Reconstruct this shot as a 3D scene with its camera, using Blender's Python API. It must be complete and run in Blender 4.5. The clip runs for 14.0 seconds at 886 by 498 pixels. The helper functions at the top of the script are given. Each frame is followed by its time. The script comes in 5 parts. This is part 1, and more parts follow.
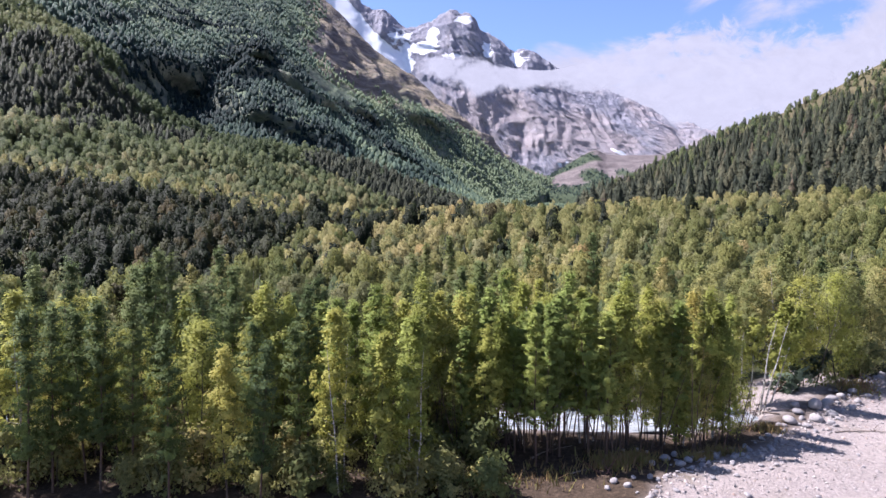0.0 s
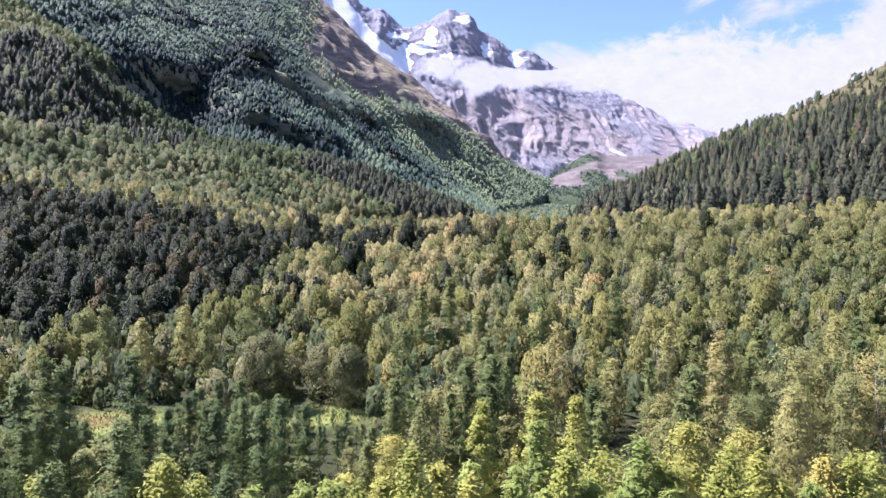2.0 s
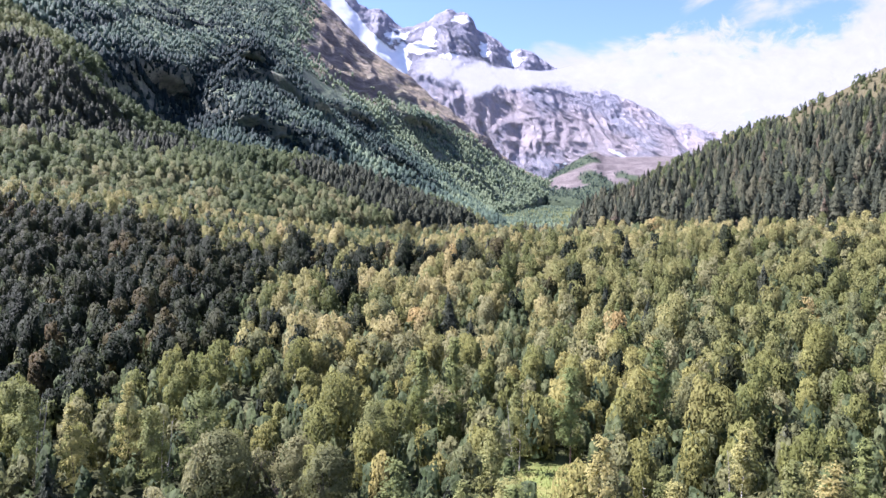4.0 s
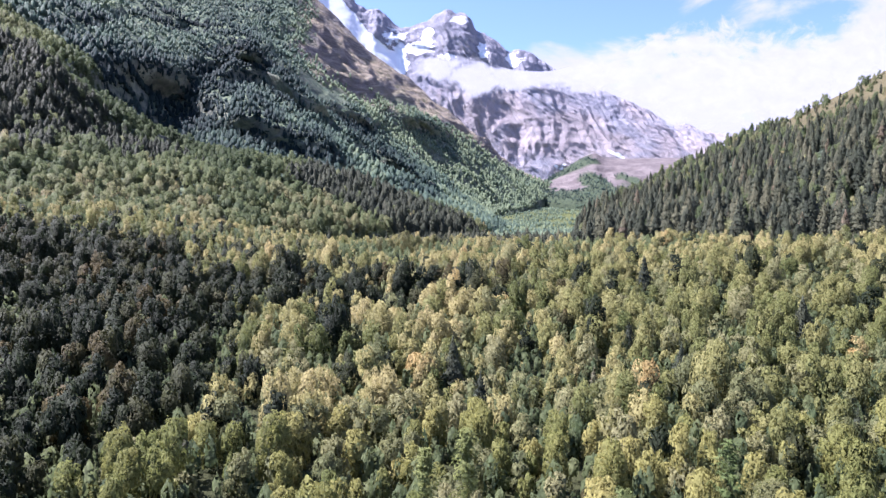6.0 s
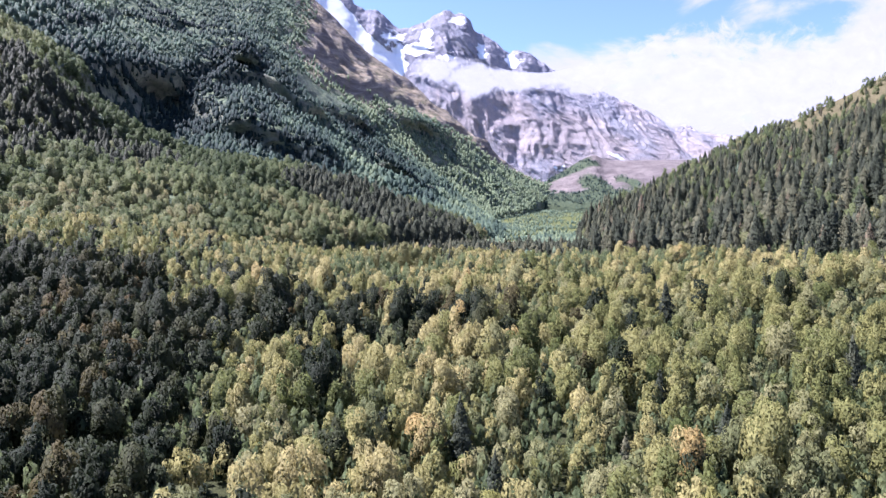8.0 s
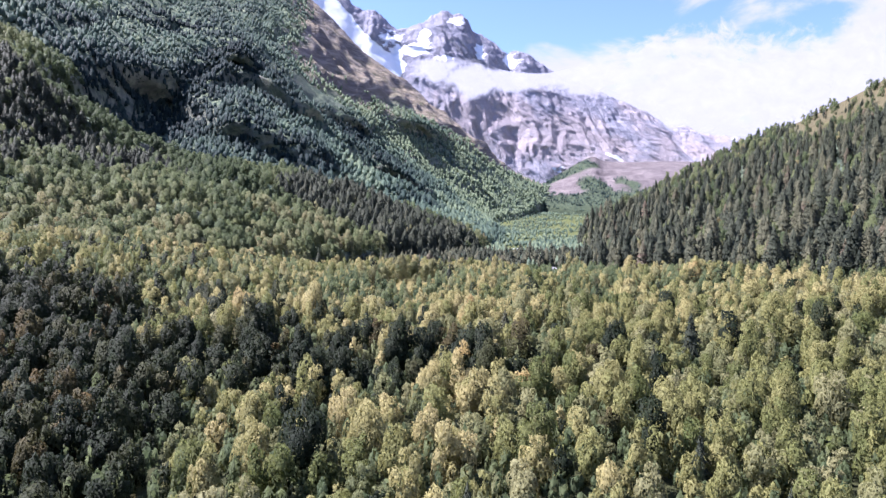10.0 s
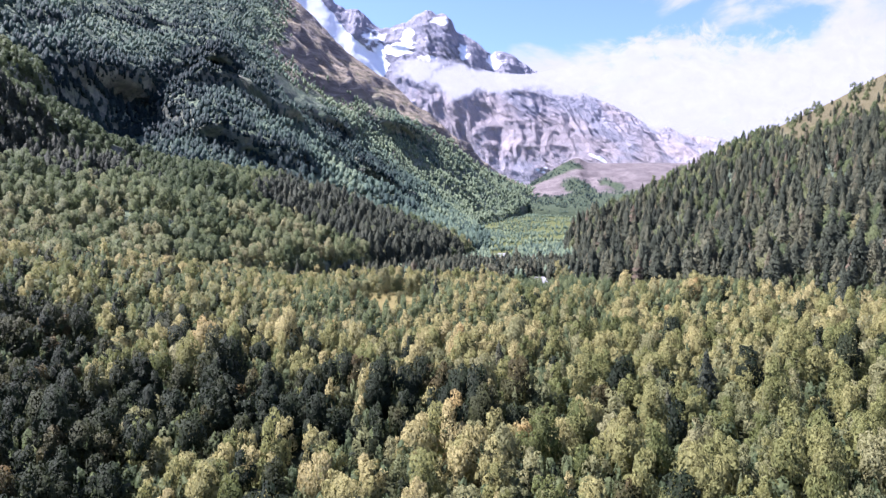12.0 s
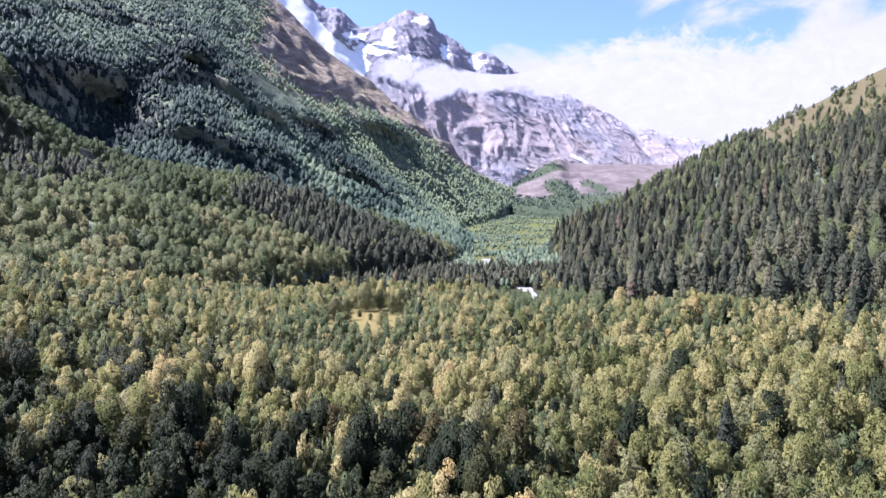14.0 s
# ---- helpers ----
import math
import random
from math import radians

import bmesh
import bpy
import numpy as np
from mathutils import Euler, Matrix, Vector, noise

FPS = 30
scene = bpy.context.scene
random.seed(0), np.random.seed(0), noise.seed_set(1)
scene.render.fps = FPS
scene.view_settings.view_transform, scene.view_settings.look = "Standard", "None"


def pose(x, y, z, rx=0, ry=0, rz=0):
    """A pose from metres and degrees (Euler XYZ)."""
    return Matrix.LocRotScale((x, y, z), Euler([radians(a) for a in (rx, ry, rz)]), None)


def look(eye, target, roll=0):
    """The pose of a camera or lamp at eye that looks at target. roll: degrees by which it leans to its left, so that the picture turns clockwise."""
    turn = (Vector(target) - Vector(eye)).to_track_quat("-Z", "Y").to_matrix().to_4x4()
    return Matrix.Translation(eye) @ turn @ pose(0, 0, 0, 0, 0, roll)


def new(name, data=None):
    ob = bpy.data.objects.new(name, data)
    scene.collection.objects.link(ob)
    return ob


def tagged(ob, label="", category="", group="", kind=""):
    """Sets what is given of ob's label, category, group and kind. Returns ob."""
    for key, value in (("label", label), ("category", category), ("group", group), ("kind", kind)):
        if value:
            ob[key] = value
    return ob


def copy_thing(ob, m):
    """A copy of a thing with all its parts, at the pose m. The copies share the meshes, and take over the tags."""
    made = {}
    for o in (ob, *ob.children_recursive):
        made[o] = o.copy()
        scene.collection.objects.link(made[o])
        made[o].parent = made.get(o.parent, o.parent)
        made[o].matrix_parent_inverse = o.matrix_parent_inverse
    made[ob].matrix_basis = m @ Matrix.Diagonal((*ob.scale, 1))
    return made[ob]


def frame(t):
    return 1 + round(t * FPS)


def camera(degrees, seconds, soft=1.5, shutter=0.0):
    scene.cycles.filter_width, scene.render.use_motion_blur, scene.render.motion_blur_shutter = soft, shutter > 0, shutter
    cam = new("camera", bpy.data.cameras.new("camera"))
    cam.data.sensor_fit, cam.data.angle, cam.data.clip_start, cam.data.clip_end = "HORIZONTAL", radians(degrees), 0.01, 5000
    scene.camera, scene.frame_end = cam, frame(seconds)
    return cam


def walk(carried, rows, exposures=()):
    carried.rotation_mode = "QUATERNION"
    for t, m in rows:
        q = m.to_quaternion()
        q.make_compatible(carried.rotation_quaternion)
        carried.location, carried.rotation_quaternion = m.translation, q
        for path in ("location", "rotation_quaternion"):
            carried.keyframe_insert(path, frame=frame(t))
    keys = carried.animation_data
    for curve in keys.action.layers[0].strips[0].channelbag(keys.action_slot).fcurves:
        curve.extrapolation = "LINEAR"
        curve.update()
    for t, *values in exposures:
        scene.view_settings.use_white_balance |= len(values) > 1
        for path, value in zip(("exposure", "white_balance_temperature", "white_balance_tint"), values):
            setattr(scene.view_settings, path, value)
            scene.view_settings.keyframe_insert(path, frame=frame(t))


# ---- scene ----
cam = camera(68, 14.0, 1.5)
PATH = [
    (0, pose(0.00, 0.00, 17.00, 87.900, 0, 0.000)),
    (0.5, pose(-0.01, 4.01, 18.53, 87.895, 0, -0.034)),
    (1, pose(-0.01, 8.08, 20.08, 87.887, 0, -0.066)),
    (1.5, pose(-0.02, 12.50, 21.74, 87.879, 0, -0.102)),
    (2, pose(-0.07, 17.00, 23.34, 87.868, 0, -0.142)),
    (2.5, pose(-0.14, 21.39, 24.88, 87.857, 0, -0.186)),
    (3, pose(-0.29, 25.77, 26.49, 87.844, 0, -0.227)),
    (5.5, pose(-1.45, 49.06, 34.78, 87.864, 0, -0.401)),
    (6, pose(-1.67, 53.59, 36.19, 87.872, 0, -0.444)),
    (6.5, pose(-1.88, 58.29, 37.77, 87.885, 0, -0.482)),
    (7, pose(-2.08, 62.82, 39.26, 87.902, 0, -0.513)),
    (7.5, pose(-2.31, 67.37, 40.88, 87.918, 0, -0.540)),
    (8, pose(-2.61, 72.02, 42.52, 87.930, 0, -0.564)),
    (10.5, pose(-3.42, 96.05, 50.68, 87.949, 0, -0.907)),
    (11, pose(-3.69, 100.75, 52.14, 87.942, 0, -1.311)),
    (11.5, pose(-3.70, 105.60, 53.76, 87.936, 0, -1.751)),
    (12, pose(-3.93, 110.34, 55.27, 87.932, 0, -2.191)),
    (12.5, pose(-4.08, 115.05, 56.99, 87.926, 0, -2.621)),
    (13, pose(-4.28, 119.55, 58.56, 87.915, 0, -3.036)),
    (13.5, pose(-4.43, 124.21, 60.31, 87.905, 0, -3.439)),
    (14, pose(-4.75, 128.99, 62.00, 87.893, 0, -3.820)),
]
exposures = [(0, 1.42, 5800, 24), (1.0, 1.58, 5700, 26), (2.2, 1.76, 5620, 28), (6, 1.84, 5600, 28), (14, 1.81, 5550, 29)]
walk(cam, PATH, exposures)

# ---------------------------------------------------------------- light
SUN_AZ, SUN_EL = radians(-70), radians(53)   # azimuth from +y towards +x
sun_way = Vector((math.sin(SUN_AZ) * math.cos(SUN_EL), math.cos(SUN_AZ) * math.cos(SUN_EL), math.sin(SUN_EL)))
sun = new("sun", bpy.data.lights.new("sun", "SUN"))
sun.data.energy, sun.data.angle, sun.data.color = 5.0, radians(0.53), (1.0, 0.93, 0.82)
sun.matrix_world = look(sun_way * 900, (0, 0, 0))


def nodes_of(owner):
    owner.use_nodes = True
    t = owner.node_tree
    t.nodes.clear()
    return t


def node(t, kind, inputs=None):
    n = t.nodes.new(kind)
    for k, v in (inputs or {}).items():
        if isinstance(v, bpy.types.NodeSocket):
            t.links.new(v, n.inputs[k])
        else:
            n.inputs[k].default_value = v
    return n


def ramp(t, fac, stops):
    n = t.nodes.new("ShaderNodeValToRGB")
    t.links.new(fac, n.inputs[0])
    e = n.color_ramp.elements
    while len(e) < len(stops):
        e.new(0.5)
    for el, (p, c) in zip(e, stops):
        el.position, el.color = p, (*c, 1) if len(c) == 3 else c
    return n.outputs["Color"]


def grey(v):
    return (v, v, v)


def mixed(t, fac, a, b, blend="MIX"):
    n = t.nodes.new("ShaderNodeMix")
    n.data_type, n.blend_type = "RGBA", blend
    for sock, v in ((n.inputs[0], fac), (n.inputs[6], a), (n.inputs[7], b)):
        if isinstance(v, bpy.types.NodeSocket):
            t.links.new(v, sock)
        else:
            sock.default_value = (*v, 1) if isinstance(v, tuple) and len(v) == 3 else v
    return n.outputs[2]


def maths(t, op, a, b=0.0, clamp=False):
    n = t.nodes.new("ShaderNodeMath")
    n.operation, n.use_clamp = op, clamp
    for i, v in enumerate((a, b)):
        if isinstance(v, bpy.types.NodeSocket):
            t.links.new(v, n.inputs[i])
        else:
            n.inputs[i].default_value = v
    return n.outputs[0]


def rise(t, v, lo, hi):
    n = t.nodes.new("ShaderNodeMapRange")
    n.interpolation_type = "SMOOTHSTEP"
    t.links.new(v, n.inputs[0])
    n.inputs[1].default_value, n.inputs[2].default_value = lo, hi
    return n.outputs[0]


def speckle(t, co, scale, detail=4.0, rough=0.55, dist=0.0, stretch=None):
    if stretch:
        co = node(t, "ShaderNodeMapping", {"Vector": co, "Scale": stretch}).outputs[0]
    return node(t, "ShaderNodeTexNoise", {"Vector": co, "Scale": scale, "Detail": detail, "Roughness": rough, "Distortion": dist}).outputs[0]


world = bpy.data.worlds.new("world")
scene.world = world
wt = nodes_of(world)
sky = node(wt, "ShaderNodeTexSky")
sky.sky_type, sky.sun_disc, sky.sun_elevation, sky.sun_rotation = "NISHITA", False, SUN_EL, SUN_AZ
sky.altitude, sky.air_density, sky.dust_density, sky.ozone_density = 2000.0, 1.0, 1.6, 1.5
way = node(wt, "ShaderNodeTexCoord").outputs["Generated"]
sep = node(wt, "ShaderNodeSeparateXYZ", {0: way})
# cumulus: long drifting sheets, thicker low over the valley's right side
cl = speckle(wt, way, 5.5, 7.0, 0.56, 0.35, (1.0, 1.0, 2.6))
side = maths(wt, "MULTIPLY", sep.outputs[0], 0.42)
lowness = maths(wt, "MULTIPLY", sep.outputs[2], -0.55)
bank = maths(wt, "MULTIPLY", maths(wt, "MULTIPLY", rise(wt, sep.outputs[2], 0.235, 0.165), rise(wt, sep.outputs[0], 0.06, 0.26)), 0.15)
thick = maths(wt, "ADD", maths(wt, "ADD", maths(wt, "ADD", cl, side), lowness), bank)
cover = rise(wt, thick, 0.445, 0.60)
bg_sky = node(wt, "ShaderNodeBackground", {"Color": sky.outputs[0], "Strength": 0.078})
puff = speckle(wt, way, 9.0, 6.0, 0.6, 0.3, (1.0, 1.0, 2.2))
bg_cloud = node(wt, "ShaderNodeBackground", {"Color": (0.90, 0.90, 1.0, 1), "Strength": maths(wt, "ADD", maths(wt, "MULTIPLY", puff, 0.07), 0.262)})
both = node(wt, "ShaderNodeMixShader", {0: cover, 1: bg_sky.outputs[0], 2: bg_cloud.outputs[0]})
node(wt, "ShaderNodeOutputWorld", {0: both.outputs[0]})

# ---------------------------------------------------------------- mesh helpers


def link_mesh(name, co, faces, material, parent=None, smooth=False, attrs=None, label="", category="", kind="", group="", normals=None):
    """One mesh object from arrays: co (n,3), faces (m,k) or a list of such."""
    me = bpy.data.meshes.new(name)
    groups = faces if isinstance(faces, list) else [faces]
    groups = [np.asarray(g, dtype=np.int32) for g in groups if len(g)]
    loops = np.concatenate([g.ravel() for g in groups])
    counts = np.concatenate([np.full(len(g), g.shape[1]) for g in groups])
    me.vertices.add(len(co))
    me.vertices.foreach_set("co", np.ascontiguousarray(co, dtype=np.float32).ravel())
    me.loops.add(len(loops))
    me.loops.foreach_set("vertex_index", loops.astype(np.int32))
    me.polygons.add(len(counts))
    me.polygons.foreach_set("loop_start", np.concatenate([[0], np.cumsum(counts)[:-1]]).astype(np.int32))
    me.polygons.foreach_set("use_smooth", np.full(len(counts), smooth))
    for key, values in (attrs or {}).items():
        a = me.attributes.new(key, "FLOAT", "POINT")
        a.data.foreach_set("value", np.ascontiguousarray(values, dtype=np.float32))
    me.update(calc_edges=True)
    me.validate()
    if normals is not None:
        me.normals_split_custom_set_from_vertices(normals.astype(np.float32))
    me.materials.append(material)
    ob = new(name, me)
    if parent is not None:
        ob.parent = parent
    return tagged(ob, label, category, group, kind)


def empty(name, label, category, group="", kind=""):
    return tagged(new(name), label, category, group, kind)


def part(name, bm, material, parent, label=""):
    me = bpy.data.meshes.new(name)
    bm.to_mesh(me)
    bm.free()
    me.materials.append(material)
    ob = new(name, me)
    ob.parent = parent
    return tagged(ob, label)


def hash01(i, j, k, seed):
    n = (i * 374761393 + j * 668265263 + k * 2147483647 + seed * 1274126177) & 0xFFFFFFFF
    n = ((n ^ (n >> 13)) * 1274126177) & 0xFFFFFFFF
    n = ((n ^ (n >> 16)) * 2246822519) & 0xFFFFFFFF
    return ((n ^ (n >> 15)) & 0xFFFFFF) / float(0xFFFFFF)


def lattice(p, seed=0):
    """Smooth value noise in -1..1 at points p (n,3)."""
    q = np.floor(p).astype(np.int64)
    f = p - q
    f = f * f * (3 - 2 * f)
    out = 0
    for a in (0, 1):
        for b in (0, 1):
            for c in (0, 1):
                w = (f[:, 0] if a else 1 - f[:, 0]) * (f[:, 1] if b else 1 - f[:, 1]) * (f[:, 2] if c else 1 - f[:, 2])
                out = out + w * hash01(q[:, 0] + a, q[:, 1] + b, q[:, 2] + c, seed)
    return out * 2 - 1


def fractal(p, octaves=5, gain=0.5, seed=0, ridged=False):
    out, amp, total = 0, 1.0, 0.0
    for o in range(octaves):
        v = lattice(p * 2.0 ** o + o * 17.3, seed + o)
        out = out + amp * ((1 - 2 * np.abs(v)) if ridged else v)
        total += amp
        amp *= gain
    return out / total


def curve_at(points, s):
    """Catmull-Rom through points (n,k) at s in 0..n-1."""
    P = np.asarray(points, dtype=float)
    n = len(P)
    s = np.clip(np.asarray(s, dtype=float), 0, n - 1 - 1e-9)
    i = np.floor(s).astype(int)
    f = (s - i)[:, None]
    a, b, c, d = P[np.clip(i - 1, 0, n - 1)], P[i], P[np.clip(i + 1, 0, n - 1)], P[np.clip(i + 2, 0, n - 1)]
    return b + 0.5 * f * (c - a + f * (2 * a - 5 * b + 4 * c - d + f * (3 * (b - c) + d - a)))


def grid_faces(n, m):
    a = (np.arange(n - 1)[:, None] * m + np.arange(m - 1)).ravel()
    return np.stack([a, a + 1, a + m + 1, a + m], 1)


def step(v, lo, hi):
    f = np.clip((v - lo) / (hi - lo), 0, 1)
    return f * f * (3 - 2 * f)


# ---------------------------------------------------------------- the land's form
def river_line(x):
    return 52.6 + 0.8 * np.sin(x / 9.0) + 0.025 * np.maximum(x - 15, 0) ** 2


def land(x, y):
    """Height of the valley floor."""
    z = np.interp(y, [-3000, 0, 38, 60, 80, 100, 170, 240, 290, 400, 560, 800, 1200, 1750, 2300, 2900, 5000],
                  [-60, -1, 0.9, 1.6, 0.6, 0.4, 3.2, 10.0, 14.0, 19.5, 14.5, 17, 24, 50, 90, 120, 160])
    z = z + 0.16 * np.maximum(-70 - x, 0) * step(y, 130, 360)
    z = z + 0.05 * np.maximum(x - 60, 0) * step(y, 90, 300) * (1 - step(y, 430, 560))
    z = z + 0.018 * np.maximum(np.abs(x - 0.13 * y) - 300, 0)
    p = np.stack([x, y, 0 * x], -1).reshape(-1, 3)
    z = z + 1.3 * lattice(p / 34.0, 3).reshape(np.shape(x)) * step(y, 60, 130) + 0.35 * lattice(p / 6.0, 5).reshape(np.shape(x))
    # stony bank beside the water
    bank = step(x, 20, 34) * step(y, 47, 60) * (1 - step(y, 66, 90))
    z = z + 1.3 * bank
    near = (np.abs(x) < 140)
    d = np.abs(y - river_line(x))
    z = np.where(near, z - 1.7 * (1 - step(d, 1.7, 3.7)) * (1 - step(x, 23, 28)), z)
    return z


LEFT_FOOT = [(425, 2450, 150), (260, 2050, 80), (150, 1755, 55), (150, 1362, 22), (70, 900, 24), (25, 730, 27), (-60, 600, 26), (-140, 470, 26), (-210, 330, 22), (-420, 150, 20)]
LEFT_LOW = [(432, 2475, 165), (170, 2150, 170), (0, 1930, 190), (-90, 1500, 140), (-150, 1000, 125), (-165, 770, 90), (-190, 600, 68), (-245, 545, 72), (-305, 500, 84), (-500, 320, 90)]
LEFT_MID = [(438, 2495, 176), (190, 2350, 245), (-75, 2050, 335), (-256, 1455, 262), (-380, 1325, 321), (-417, 1065, 177), (-419, 900, 187), (-400, 720, 190), (-450, 745, 224), (-620, 600, 240)]
LEFT_TOP = [(445, 2520, 188), (262, 2480, 262), (-30, 2480, 494), (-259, 2450, 670), (-480, 2450, 868), (-767, 2676, 1071), (-1198, 2565, 1092), (-1348, 2040, 949), (-1498, 1590, 855), (-1723, 990, 790)]
RIGHT_FOOT = [(200, 1010, 20), (170, 800, 17), (140, 650, 15), (118, 520, 14), (125, 432, 14), (195, 385, 14), (330, 320, 16), (700, 120, 18)]
RIGHT_MID = [(240, 1130, 45), (262, 980, 56), (262, 820, 52), (270, 690, 48), (300, 600, 58), (400, 560, 95), (600, 470, 140), (950, 300, 180)]
RIGHT_TOP = [(250, 1160, 48), (313, 1110, 92), (384, 1120, 122), (490, 1200, 170), (682, 1390, 240), (790, 1390, 288), (1000, 1330, 395), (1300, 1150, 480)]
MORAINE_TOP = [(390, 2640, 188), (440, 2650, 224), (502, 2650, 262), (602, 2640, 315), (671, 2640, 298), (860, 2600, 294), (1172, 2560, 305), (1600, 2400, 420)]
MORAINE_FOOT = [(330, 2350, 130), (380, 2250, 110), (430, 2150, 95), (480, 2080, 85), (540, 2000, 80), (650, 1800, 75), (820, 1650, 80), (1200, 1500, 120)]


# camera position at about 13 s; the left mountainside's steps are fitted from here
LATE_EYE = np.array([-4.0, 120.0, 58.0])
# shaded faces of the left mountainside, fitted to the late camera view: bearing and height in degrees, then half width
SHADED_FACES = [([(-31.9, 9.7), (-26.4, 10.4), (-22.7, 10.7), (-19.4, 11.4), (-17.1, 12.6)], 2.0),
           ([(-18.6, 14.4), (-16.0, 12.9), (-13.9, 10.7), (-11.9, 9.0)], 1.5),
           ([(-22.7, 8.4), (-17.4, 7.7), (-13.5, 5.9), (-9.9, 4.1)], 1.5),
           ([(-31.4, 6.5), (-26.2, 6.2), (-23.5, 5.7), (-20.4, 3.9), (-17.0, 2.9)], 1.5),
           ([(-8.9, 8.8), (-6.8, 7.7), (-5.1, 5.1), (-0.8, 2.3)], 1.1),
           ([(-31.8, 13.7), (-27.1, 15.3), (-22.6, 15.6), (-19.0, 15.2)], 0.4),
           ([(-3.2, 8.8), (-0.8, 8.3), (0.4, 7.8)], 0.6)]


def left_shaded_faces(p):
    """How far each point's leaf tone is darkened for shade (0..1), and the step of the slope there."""
    q = p - LATE_EYE
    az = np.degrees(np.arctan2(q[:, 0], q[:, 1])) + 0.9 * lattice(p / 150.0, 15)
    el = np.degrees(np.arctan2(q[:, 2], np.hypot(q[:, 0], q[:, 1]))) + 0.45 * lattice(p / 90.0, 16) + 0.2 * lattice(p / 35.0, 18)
    face_shade, bench = 0 * az, 0 * az
    for line, half in SHADED_FACES:
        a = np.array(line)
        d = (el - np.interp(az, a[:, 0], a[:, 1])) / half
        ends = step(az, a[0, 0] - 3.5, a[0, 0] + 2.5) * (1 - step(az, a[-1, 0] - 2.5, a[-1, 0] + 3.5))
        face_shade = np.maximum(face_shade, ends * np.exp(-0.5 * d * d))
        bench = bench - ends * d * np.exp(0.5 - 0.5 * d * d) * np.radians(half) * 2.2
    # the oval only paints shade; no step in the slope goes with it
    return np.maximum(face_shade, 0.9 * blob(az, el, -19.5, 8.5, 7.0, 2.2)), bench


def left_relief(p):
    """Ribs (high) and gullies (low) that run down the left mountainside."""
    q = np.stack([p[:, 0] / 330.0 + p[:, 2] / 420.0, p[:, 1] / 230.0, p[:, 2] / 700.0], 1)
    return fractal(q, 4, 0.5, 11, True)


def left_side(s, v):
    """Points of the wooded mountainside: s 0..9 along the valley towards the viewer, v 0..3 up the slope."""
    k = [curve_at(c, s) for c in (LEFT_FOOT, LEFT_LOW, LEFT_MID, LEFT_TOP)]
    i = np.clip(np.floor(v), 0, 2).astype(int)
    f = (v - i)[:, None]
    stack = np.stack(k, 1)
    a, b = stack[np.arange(len(s)), i], stack[np.arange(len(s)), i + 1]
    p = a + (b - a) * f
    top = (i == 2)
    sag = np.where(top, np.sin(np.pi * f[:, 0]), 0)
    p[:, 2] -= sag * 25 * step(s, 1.2, 2.5)
    p[:, 2] -= 22 * (1 - step(v, 0.0, 0.06))
    big = left_relief(p)
    small = fractal(p / 60.0, 4, 0.55, 21)
    amount = step(v, 0.15, 0.8) * step(s, 0.2, 1.6) * (1 - 0.6 * step(v, 2.6, 3.0))
    p[:, 2] += amount * (42 * (big - 0.15) * step(p[:, 1], 500, 1300) + (16 + 22 * step(v, 2.1, 2.5)) * small)
    p[:, 0] += amount * 22 * fractal(p / 130.0, 3, 0.5, 31, True) * step(p[:, 1], 600, 1200)
    far = np.hypot(p[:, 0], p[:, 1])
    # steps are pushed along the sight lines of the late camera position
    p += (p - LATE_EYE) * (left_shaded_faces(p)[1] * step(far, 380, 700) * step(v, 0.1, 0.5) * (1 - step(v, 2.75, 3.0)))[:, None]
    return p


def right_side(s, v):
    k = [curve_at(c, s) for c in (RIGHT_FOOT, RIGHT_MID, RIGHT_TOP)]
    stack = np.stack(k, 1)
    i = np.clip(np.floor(v), 0, 1).astype(int)
    f = (v - i)[:, None]
    a, b = stack[np.arange(len(s)), i], stack[np.arange(len(s)), i + 1]
    p = a + (b - a) * f
    p[:, 2] -= 12 * (1 - step(v, 0.0, 0.04))
    p[:, 2] += step(v, 0.1, 0.6) * (10 * fractal(p / 120.0, 4, 0.5, 41)) * (1 - 0.5 * step(v, 1.7, 2))
    return p

# ---------------------------------------------------------------- materials


def material(name):
    m = bpy.data.materials.new(name)
    return m, nodes_of(m)


def finish(t, colour, rough=0.8, bump=None, strength=0.3, distance=0.1, spec=0.3):
    b = node(t, "ShaderNodeBsdfPrincipled", {"Base Color": colour, "Roughness": rough, "Specular IOR Level": spec})
    if bump is not None:
        bn = node(t, "ShaderNodeBump", {"Height": bump, "Strength": strength, "Distance": distance})
        t.links.new(bn.outputs[0], b.inputs["Normal"])
    node(t, "ShaderNodeOutputMaterial", {0: b.outputs[0]})
    return b


def attr(t, name):
    n = node(t, "ShaderNodeAttribute")
    n.attribute_name = name
    return n.outputs["Fac"]


def place(t):
    return node(t, "ShaderNodeNewGeometry").outputs["Position"]


